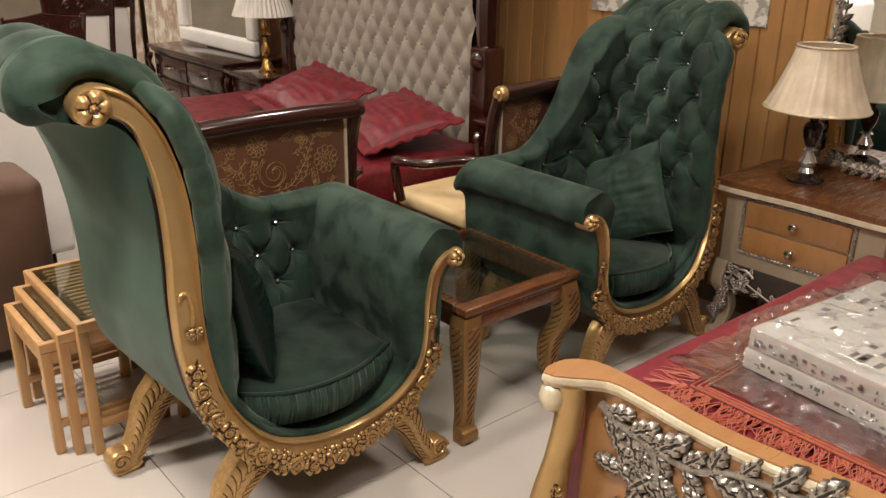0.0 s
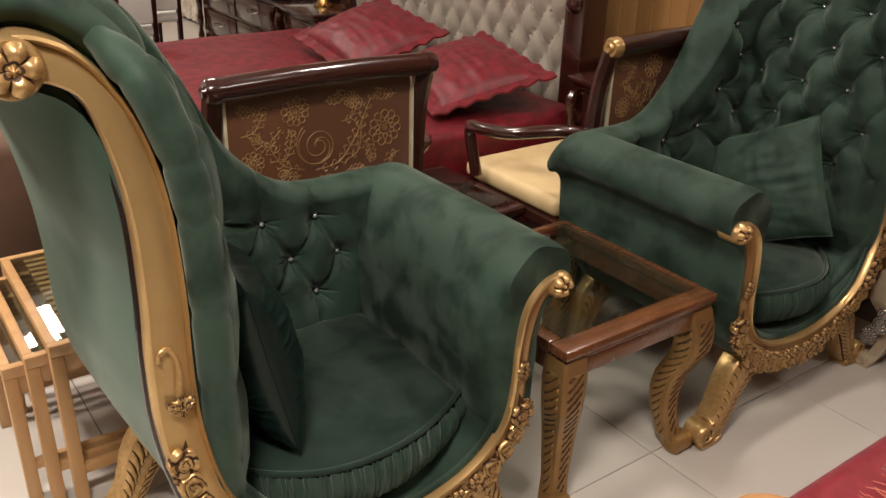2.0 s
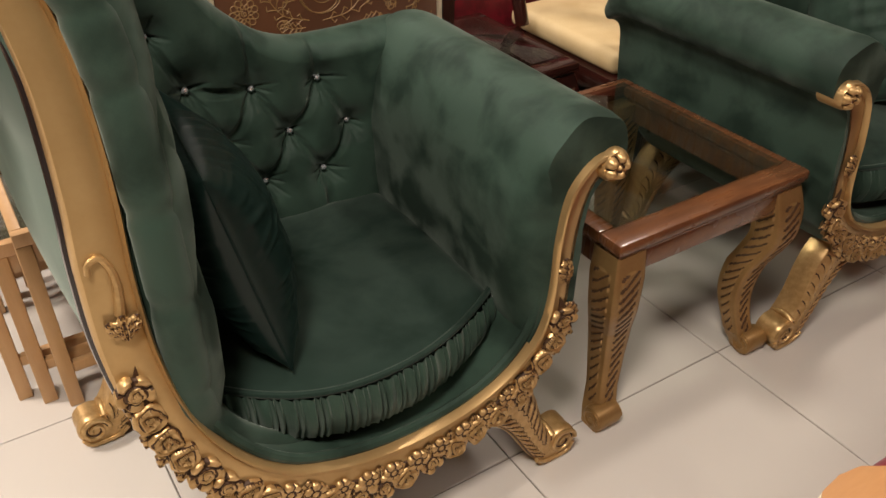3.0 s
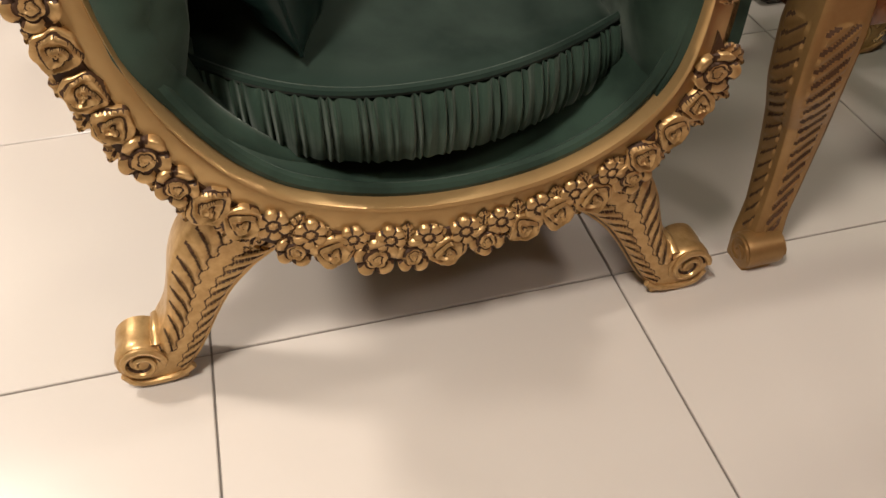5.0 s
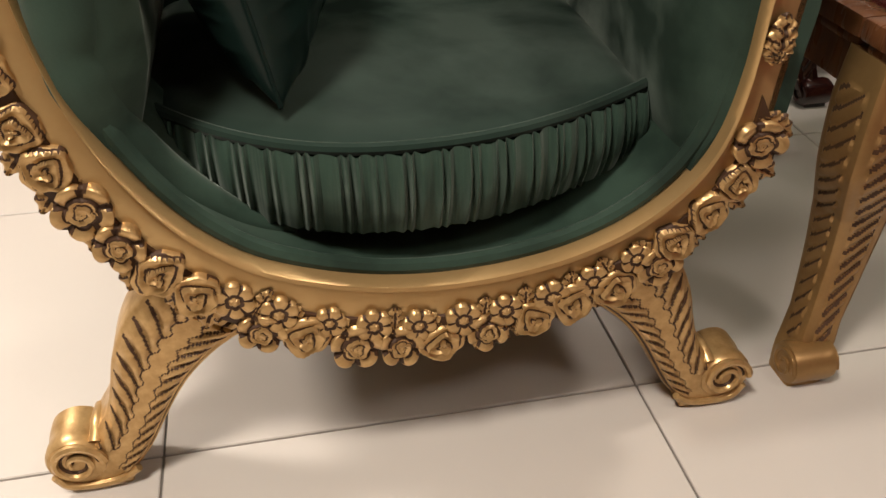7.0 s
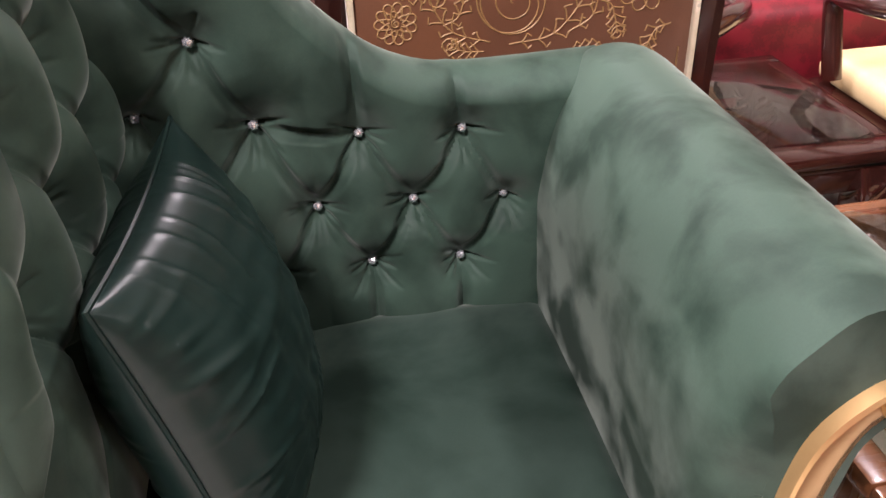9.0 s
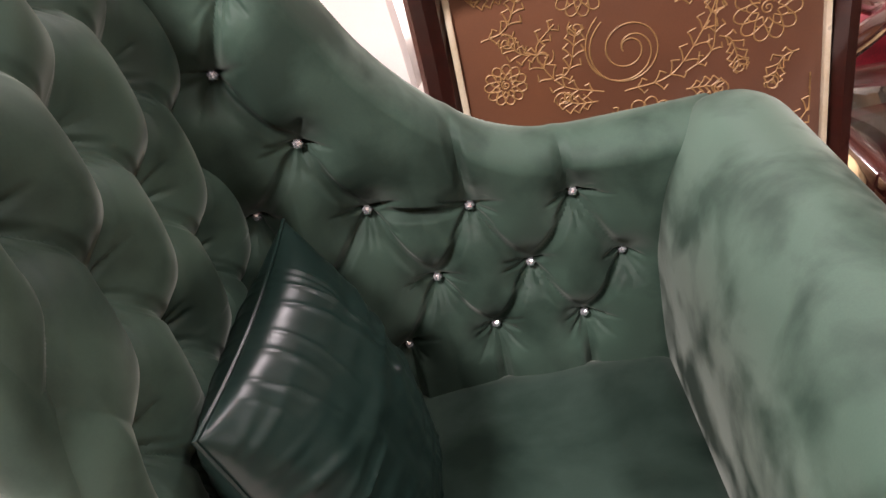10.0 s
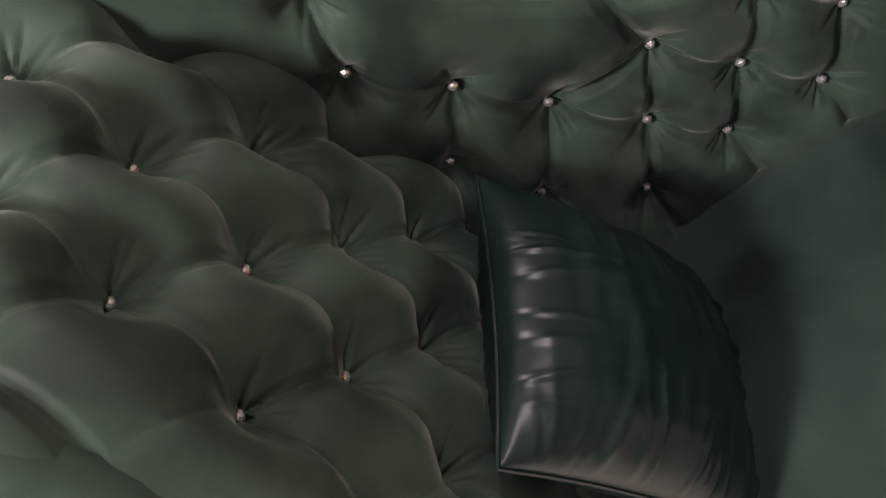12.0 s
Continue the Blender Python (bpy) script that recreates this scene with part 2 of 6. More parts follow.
def box(x0, x1, y0, y1, z0, z1, bevel=0.004, bm=None, seg=2, rot=None):
    b = bmesh.new()
    bmesh.ops.create_cube(b, size=1)
    bmesh.ops.scale(b, verts=b.verts, vec=(x1 - x0, y1 - y0, z1 - z0))
    if bevel:
        bmesh.ops.bevel(b, geom=list(b.edges), offset=bevel, segments=seg, profile=0.5, affect="EDGES")
    if rot:
        bmesh.ops.rotate(b, verts=b.verts, matrix=Euler([radians(a) for a in rot]).to_matrix())
    bmesh.ops.translate(b, verts=b.verts, vec=((x0 + x1) / 2, (y0 + y1) / 2, (z0 + z1) / 2))
    return join(bm, b) if bm else b


def join(bm, other):
    me = bpy.data.meshes.new("tmp")
    other.to_mesh(me)
    other.free()
    bm.from_mesh(me)
    bpy.data.meshes.remove(me)
    return bm


def grid(P, closed_u=False, closed_v=False, caps=False, bm=None, slot=None):
    """A sheet of quads over an array of points [u][v]; slot(u, v) picks the material of a quad."""
    bm = bm or bmesh.new()
    P = np.asarray(P)
    nu, nv = P.shape[:2]
    vs = [[bm.verts.new(P[i, j]) for j in range(nv)] for i in range(nu)]
    for i in range(nu if closed_u else nu - 1):
        for j in range(nv if closed_v else nv - 1):
            a, b, c, d = vs[i][j], vs[(i + 1) % nu][j], vs[(i + 1) % nu][(j + 1) % nv], vs[i][(j + 1) % nv]
            try:
                f = bm.faces.new((a, b, c, d))
            except ValueError:
                continue
            if slot and slot(i, j):
                f.material_index = 1
    if caps:
        for row in (vs[0], vs[-1]):
            bm.faces.new(row)
    return bm


def tube(path, radius, seg=10, bm=None, caps=True, flat=1.0):
    """A round bar along a path; radius is a number or one for each point."""
    p = np.asarray(path, float)
    n = len(p)
    r = np.broadcast_to(np.asarray(radius, float), (n,))
    tang = np.gradient(p, axis=0)
    tang /= np.linalg.norm(tang, axis=1)[:, None] + 1e-9
    up = np.array([0.0, 0, 1]) if abs(tang[0][2]) < 0.9 else np.array([0.0, 1, 0])
    rows = []
    for i in range(n):
        side = np.cross(tang[i], up)
        side /= np.linalg.norm(side) + 1e-9
        up = np.cross(side, tang[i])
        a = np.linspace(0, 2 * np.pi, seg, endpoint=False)
        rows.append(p[i] + r[i] * (np.cos(a)[:, None] * side + flat * np.sin(a)[:, None] * up))
    return grid(rows, closed_v=True, caps=caps, bm=bm)


def lathe(profile, centre, seg=28, bm=None, axis="z"):
    rows = []
    a = np.linspace(0, 2 * np.pi, seg, endpoint=False)
    for r, h in profile:
        ring = np.stack([r * np.cos(a), r * np.sin(a), np.full(seg, h)], 1)
        if axis == "y":
            ring = ring[:, [0, 2, 1]]
        if axis == "x":
            ring = ring[:, [2, 0, 1]]
        rows.append(ring + np.array(centre))
    return grid(rows, closed_v=True, caps=True, bm=bm)


def prism(poly, a, b, axis="y", bevel=0.004, bm=None, seg=2):
    """A plate: a polygon (two coordinates) given depth from a to b along an axis."""
    k = bmesh.new()
    def at(p, d):
        return {"y": (p[0], d, p[1]), "x": (d, p[0], p[1]), "z": (p[0], p[1], d)}[axis]
    lo = [k.verts.new(at(p, a)) for p in poly]
    hi = [k.verts.new(at(p, b)) for p in poly]
    f = [k.faces.new(lo), k.faces.new(hi[::-1])]
    for i in range(len(poly)):
        k.faces.new((lo[i], lo[(i + 1) % len(poly)], hi[(i + 1) % len(poly)], hi[i]))
    if bevel:
        rim = [e for g in f for e in g.edges]
        bmesh.ops.bevel(k, geom=rim, offset=bevel, segments=seg, profile=0.5, affect="EDGES")
    return join(bm, k) if bm else k


# ---- structure ----
WALL_X, CEILING_Z = 3.38, 3.0
tagged(part("wall_east", box(WALL_X, WALL_X + 0.15, -4, 11.15, 0, CEILING_Z, 0), PLASTER, None, smooth=False), "cream plastered wall behind pine panelling", "wall", kind="structure")
tagged(part("wall_west", box(-4.15, -4, -4, 11.15, 0, CEILING_Z, 0), PLASTER, None, smooth=False), "cream plastered showroom wall", "wall", kind="structure")
tagged(part("wall_north", box(-4, WALL_X, 11, 11.15, 0, CEILING_Z, 0), PLASTER, None, smooth=False), "cream plastered far showroom wall", "wall", kind="structure")
tagged(part("wall_south", box(-4.15, WALL_X + 0.15, -4.15, -4, 0, CEILING_Z, 0), PLASTER, None, smooth=False), "cream plastered showroom wall", "wall", kind="structure")
tagged(part("ceiling", box(-4.15, WALL_X + 0.15, -4.15, 11.15, CEILING_Z, CEILING_Z + 0.15, 0), CEIL, None, smooth=False), "white painted ceiling", "ceiling", kind="structure")
floor = tagged(part("floor", box(-4, WALL_X, -4, 11, -0.1, -0.004, 0), GROUT, None, smooth=False), "glossy beige floor tiles with thin dark joints", "floor", kind="structure")


# ---- tufted armchair ----
def tuft(a, b, buttons, creases, depth, rb=0.03, rc=0.0028, cd=0.25, seed=1):
    """Padding height over plan coordinates a, b: full between, sunk at the buttons and along the creases, with fine gathers."""
    rnd = random.Random(seed)
    h = np.ones_like(a)
    for x, y in buttons:
        d2 = (a - x) ** 2 + (b - y) ** 2
        h = h * (1 - 0.76 * np.exp(-d2 / rb ** 2)) * (1 - 0.3 * np.exp(-d2 / (rb * 0.35) ** 2))
    lines, gather = [(*c, rc, cd) for c in creases], []
    for x, y in buttons:
        for k in range(6):
            t, L = -0.8 + 0.32 * k + rnd.uniform(-0.1, 0.1) - math.pi / 2, rnd.uniform(0.03, 0.055)
            gather.append((x, y, x + L * math.cos(t), y + L * math.sin(t)))
        for k in range(4):
            t, L = (0.2 if k % 2 else math.pi - 0.2) + rnd.uniform(-0.45, 0.3), rnd.uniform(0.025, 0.05)
            gather.append((x, y, x + L * math.cos(t), y + L * math.sin(t)))
        for k in range(2):
            t, L = rnd.uniform(0, 6.28), rnd.uniform(0.02, 0.04)
            lines.append((x, y, x + L * math.cos(t), y + L * math.sin(t), 0.0024, 0.1))
    for x0, y0, x1, y1, r, d in lines:
        dx, dy = x1 - x0, y1 - y0
        n = math.hypot(dx, dy)
        t = ((a - x0) * dx + (b - y0) * dy) / (n * n)
        tc = np.clip(t, 0, 1)
        sag = 0.06 * n * np.sin(np.pi * tc)
        d2 = (a - x0 - tc * dx) ** 2 + (b - y0 - tc * dy + 0.35 * sag * (abs(dx) > abs(dy) * 0.3)) ** 2
        h = h * (1 - d * np.exp(-d2 / r ** 2))
        if d >= cd:
            h = h * (1 - 0.22 * np.exp(-d2 / (r * 8) ** 2))
            o2 = (np.sqrt(d2) - 0.0065) ** 2
            h = h * (1 - 0.4 * d * np.exp(-o2 / (r * 0.7) ** 2))
    for x0, y0, x1, y1 in gather:
        dx, dy = x1 - x0, y1 - y0
        t = np.clip(((a - x0) * dx + (b - y0) * dy) / (dx * dx + dy * dy), 0, 1)
        d2 = (a - x0 - t * dx) ** 2 + (b - y0 - t * dy) ** 2
        h = h - 0.17 * np.exp(-d2 / 0.003 ** 2) * (1 - t) ** 0.7 * np.minimum(1, t * 6)
    return depth * h


INNER = [(0.6, 1.225), (0.631, 1.236), (0.681, 1.219), (0.723, 1.179), (0.759, 1.12), (0.783, 1.04), (0.794, 0.95), (0.795, 0.836), (0.788, 0.716),
         (0.79, 0.6), (0.813, 0.48), (0.86, 0.39), (0.925, 0.322), (0.99, 0.289), (1.07, 0.268), (1.157, 0.263), (1.246, 0.274), (1.316, 0.299), (1.371, 0.339),
         (1.405, 0.39), (1.42, 0.46), (1.425, 0.56), (1.443, 0.645), (1.487, 0.69), (1.53, 0.698)]
OUTER = [(0.605, 1.165), (0.632, 1.168), (0.665, 1.16), (0.698, 1.133), (0.72, 1.06), (0.731, 0.99), (0.734, 0.92), (0.73, 0.813), (0.722, 0.716),
         (0.722, 0.59), (0.745, 0.46), (0.795, 0.36), (0.857, 0.278), (0.93, 0.222), (1.02, 0.182), (1.12, 0.166), (1.23, 0.18), (1.325, 0.215), (1.4, 0.27),
         (1.455, 0.335), (1.467, 0.43), (1.474, 0.54), (1.49, 0.62), (1.512, 0.65), (1.533, 0.658)]
FRONT = 1.835
BASE = (1.1, 2.12, 0.0)


def rake(z):
    return 0.13 * np.maximum(0, np.asarray(z) - 0.35)


def lean(x, z):
    """How far the tall side of the front leans back."""
    return rake(z) * np.clip((1.2 - np.asarray(x)) / 0.3, 0, 1)


def pad_lean(x, z):
    """The padded inner face stands further forward than the leaning frame."""
    t = np.clip((np.asarray(x) - 0.72) / 0.07, 0, 1)
    return lean(x, z) * (1 - 0.85 * t * t * (3 - 2 * t))


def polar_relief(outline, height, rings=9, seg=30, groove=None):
    """A low carving on a round plan, facing -y, about its own middle."""
    rows = []
    a = np.linspace(0, 2 * np.pi, seg, endpoint=False)
    for k in range(rings + 1):
        r = max(k / rings, 0.02)
        R = outline(a) * r
        rows.append(np.stack([R * np.cos(a), -height(np.full(seg, r), a), R * np.sin(a)], 1))
    R = outline(a) * 0.96
    rows.append(np.stack([R * np.cos(a), np.full(seg, 0.012), R * np.sin(a)], 1))
    bm = grid(rows, closed_v=True, slot=(lambda i, j: groove(i / rings, 2 * np.pi * (j + 0.5) / seg)) if groove else None)
    return bm


def leaf_relief(length, width, thick=0.008, ribs=5, nu=25, nv=13):
    rows = []
    for u in np.linspace(0, 1, nu):
        w = width * np.sin(np.pi * min(1, 0.08 + 0.92 * u)) ** 0.7 * (1 + 0.12 * np.cos(2 * np.pi * ribs * u))
        row = []
        for v in np.linspace(-1, 1, nv):
            h = thick * (1 - v * v) ** 0.5 * (0.6 + 0.4 * np.sin(np.pi * u)) + 0.0025 * np.cos(2 * np.pi * (ribs * u - 1.1 * abs(v))) - 0.004 * np.exp(-(v / 0.15) ** 2)
            row.append((w * v * 0.5, -h, length * u))
        rows.append(row)
    P = np.array(rows)
    bm = grid(P, slot=lambda i, j: (j in (nv // 2 - 1, nv // 2) and i < nu * 0.75) or (abs(j - nv // 2 + 0.5) > 1.5 and (i / nu * ribs - 0.09 * abs(j - nv // 2 + 0.5)) % 1.0 < 0.3))
    back = P.copy()
    back[:, :, 1] = 0.01
    grid(back, bm=bm)
    return bm


def mesh_of(name, bm, material):
    me = bpy.data.meshes.new(name)
    bmesh.ops.recalc_face_normals(bm, faces=bm.faces)
    for f in bm.faces:
        f.smooth = True
    bm.to_mesh(me)
    bm.free()
    for m in (material if isinstance(material, (list, tuple)) else [material]):
        me.materials.append(m)
    return me


def rose_turn(r, a):
    return (r * 3.4 + a / (2 * np.pi) + 0.1 * np.cos(3 * a + 4 * r)) % 1.0


def petal(r, a):
    return np.abs(np.cos(2.5 * a + 0.6 * r))


def rose_height(r, a):
    """A spiral heart standing above five cupped outer petals."""
    s = rose_turn(r, a)
    heart = 0.019 * np.sqrt(np.maximum(0.2, 1 - 1.1 * r ** 2)) + 0.006 * (s ** 1.5 - 0.5) * np.minimum(1, r * 5)
    outer = 0.004 + 0.014 * np.sin(np.pi * np.clip((r - 0.4) / 0.95, 0, 1)) ** 0.8 * petal(r, a) ** 0.5
    k = np.clip((r - 0.5) / 0.06, 0, 1)
    return heart * (1 - k) + outer * k


def coil(r, a):
    return (r * 2.4 + a / (2 * np.pi) + 0.18 * np.cos(3 * a + 4 * r)) % 1.0


def coil_height(r, a):
    """A rose of petals wrapped in one loose coil."""
    return 0.005 + 0.016 * np.sqrt(np.maximum(0, 1 - 0.9 * r ** 2)) + 0.01 * (coil(r, a) ** 1.3 - 0.5) * np.minimum(1, r * 4)


# second slot: grooves coloured dark, for old glaze and recess shade together
CARVED = (GOLD_WORN, PATINA_SHADE)
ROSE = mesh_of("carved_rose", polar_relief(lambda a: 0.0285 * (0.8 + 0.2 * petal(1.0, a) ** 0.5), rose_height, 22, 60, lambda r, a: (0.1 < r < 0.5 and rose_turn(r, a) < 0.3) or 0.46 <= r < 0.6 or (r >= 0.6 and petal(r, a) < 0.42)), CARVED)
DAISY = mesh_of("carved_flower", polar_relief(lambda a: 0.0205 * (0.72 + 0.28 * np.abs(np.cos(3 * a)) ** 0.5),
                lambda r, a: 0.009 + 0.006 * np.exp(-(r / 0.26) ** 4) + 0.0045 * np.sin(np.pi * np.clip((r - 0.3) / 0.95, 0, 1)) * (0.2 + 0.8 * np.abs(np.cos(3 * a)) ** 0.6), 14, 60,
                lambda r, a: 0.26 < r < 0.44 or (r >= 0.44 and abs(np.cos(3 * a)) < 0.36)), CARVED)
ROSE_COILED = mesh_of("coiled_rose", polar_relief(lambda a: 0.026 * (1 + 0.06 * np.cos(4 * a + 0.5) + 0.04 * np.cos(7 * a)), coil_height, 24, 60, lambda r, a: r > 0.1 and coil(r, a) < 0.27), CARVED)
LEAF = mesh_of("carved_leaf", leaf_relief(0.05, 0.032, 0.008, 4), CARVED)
BUTTON = mesh_of("crystal_button", lathe([(0.0004, 0.006), (0.0032, 0.0056), (0.0058, 0.0034), (0.0068, 0.0008), (0.005, -0.004)], (0, 0, 0), 7), CRYSTAL)
for face in BUTTON.polygons:
    face.use_smooth = False


def pin(name, me, parent, where, m=None, label=""):
    ob = new(name, me)
    ob.parent = parent
    ob.matrix_basis = Matrix.Translation(Vector(where) - ORIGIN[parent.name]) @ (m or Matrix())
    ORIGIN[ob.name] = Vector(where)
    if label:
        tagged(ob, label)
    return ob


def scroll_leg(x0, y0, side):
    """A carved leg that ends in a curled toe; side -1 turns the toe to -x."""
    s = -side
    n = 200
    outer = [(0.17, 0.3), (0.142, 0.262), (0.112, 0.226), (0.093, 0.186), (0.082, 0.145), (0.073, 0.115), (0.064, 0.096), (0.055, 0.082), (0.045, 0.066), (0.036, 0.046), (0.026, 0.022), (0.016, 0.004)]
    inner = [(0.27, 0.225), (0.236, 0.2), (0.2, 0.176), (0.168, 0.145), (0.146, 0.114), (0.13, 0.086), (0.116, 0.06), (0.104, 0.04), (0.09, 0.022), (0.076, 0.011), (0.066, 0.005), (0.056, 0.002)]
    o, i = spline(outer, n), spline(inner, n)
    cols = [j / 48 for j in range(49)]

    def lobe(k, c):
        """Phase along the carved lobes of one of the two leaf columns, or None outside them."""
        if 6 < k < 158 and 0.04 < c < 0.4 + 0.035 * math.sin(k * 0.42):
            return (k * 0.067 - 1.5 * (c / 0.4) ** 1.6) % 1.0, (c - 0.04) / 0.36
        if 30 < k < 176 and 0.66 + 0.025 * math.sin(k * 0.5) < c < 0.9:
            return (k * 0.08 - 1.2 * ((0.9 - c) / 0.24) ** 1.4) % 1.0, (0.9 - c) / 0.24
        if k <= 30 and 0.46 < c < 0.92:
            return (c * 9 + 0.01 * k) % 1.0, min(1, (30 - k) / 12)
        return None

    rows = []
    for k in range(n):
        p, q = o[k], i[k]
        row = []
        for c in cols:
            dep = 0.012 * abs(2 * c - 1) ** 8 + 0.003
            h = lobe(k, c)
            if h:
                dep -= 0.0065 * math.sin(math.pi * h[0]) ** 0.5 * min(1, 3 * h[1], 3 * (1.1 - h[1])) - 0.0015
            if 0.925 < c < 0.96:
                dep += 0.003
            row.append((x0 + s * (p[0] + (q[0] - p[0]) * c), y0 + dep, p[1] + (q[1] - p[1]) * c))
        for c in (1, 0.5, 0):
            row.append((x0 + s * (p[0] + (q[0] - p[0]) * c), y0 + 0.066, p[1] + (q[1] - p[1]) * c))
        rows.append(row)

    def slot(k, j):
        if j >= len(cols) - 1:
            return False
        c = (cols[j] + cols[j + 1]) / 2
        h = lobe(k, c)
        if h is None:
            return lobe(k, c - 0.022) is not None and c < 0.5 or lobe(k, c + 0.022) is not None and c > 0.5 or (0.925 < c < 0.95 and k < 180)
        return h[0] < 0.17

    bm = grid(rows, closed_v=True, caps=True, slot=slot)
    cx, cz = x0 + s * 0.027, 0.046
    lathe([(0.002, 0.004), (0.014, 0.004), (0.024, 0.002), (0.031, 0.004), (0.034, 0.009), (0.034, 0.02), (0.032, 0.03), (0.034, 0.04), (0.034, 0.06), (0.02, 0.066), (0.002, 0.066)], (cx, y0 - 0.002, cz), 34, bm, "y")
    bead = spline([(x0 + s * 0.052, y0 + 0.006, 0.07), (x0 + s * 0.054, y0 + 0.03, 0.08), (x0 + s * 0.052, y0 + 0.062, 0.07)], 8)
    tube(bead, 0.0085, 10, bm)
    foot = spline([(0.0, 0.03), (0.012, 0.012), (0.04, 0.008), (0.07, 0.012), (0.09, 0.026)], 16)
    tube([(x0 + s * a, y0 + 0.002, b) for a, b in foot], 0.005, 8, bm)
    ring = spiral_path(cx, cz, 0.03, 1.6, 46)
    tube([(px, y0 - 0.001, pz) for px, pz in ring], np.linspace(0.005, 0.003, 46), 7, bm)
    k0 = len(bm.faces)
    groove = spiral_path(cx, cz, 0.0235, 1.45, 40)
    tube([(px, y0 + 0.0015, pz) for px, pz in groove], 0.0022, 5, bm)
    bm.faces.ensure_lookup_table()
    for f in bm.faces[k0:]:
        f.material_index = 1
    box(min(x0 + s * 0.014, x0 + s * 0.08), max(x0 + s * 0.014, x0 + s * 0.08), y0 + 0.004, y0 + 0.062, 0.0, 0.014, 0.003, bm)
    return bm


def spiral_path(cx, cz, r, turns, n=30):
    t = np.linspace(0, 1, n)
    return np.stack([cx + r * (1 - 0.8 * t) * np.cos(2 * np.pi * turns * t), cz + r * (1 - 0.8 * t) * np.sin(2 * np.pi * turns * t)], 1)


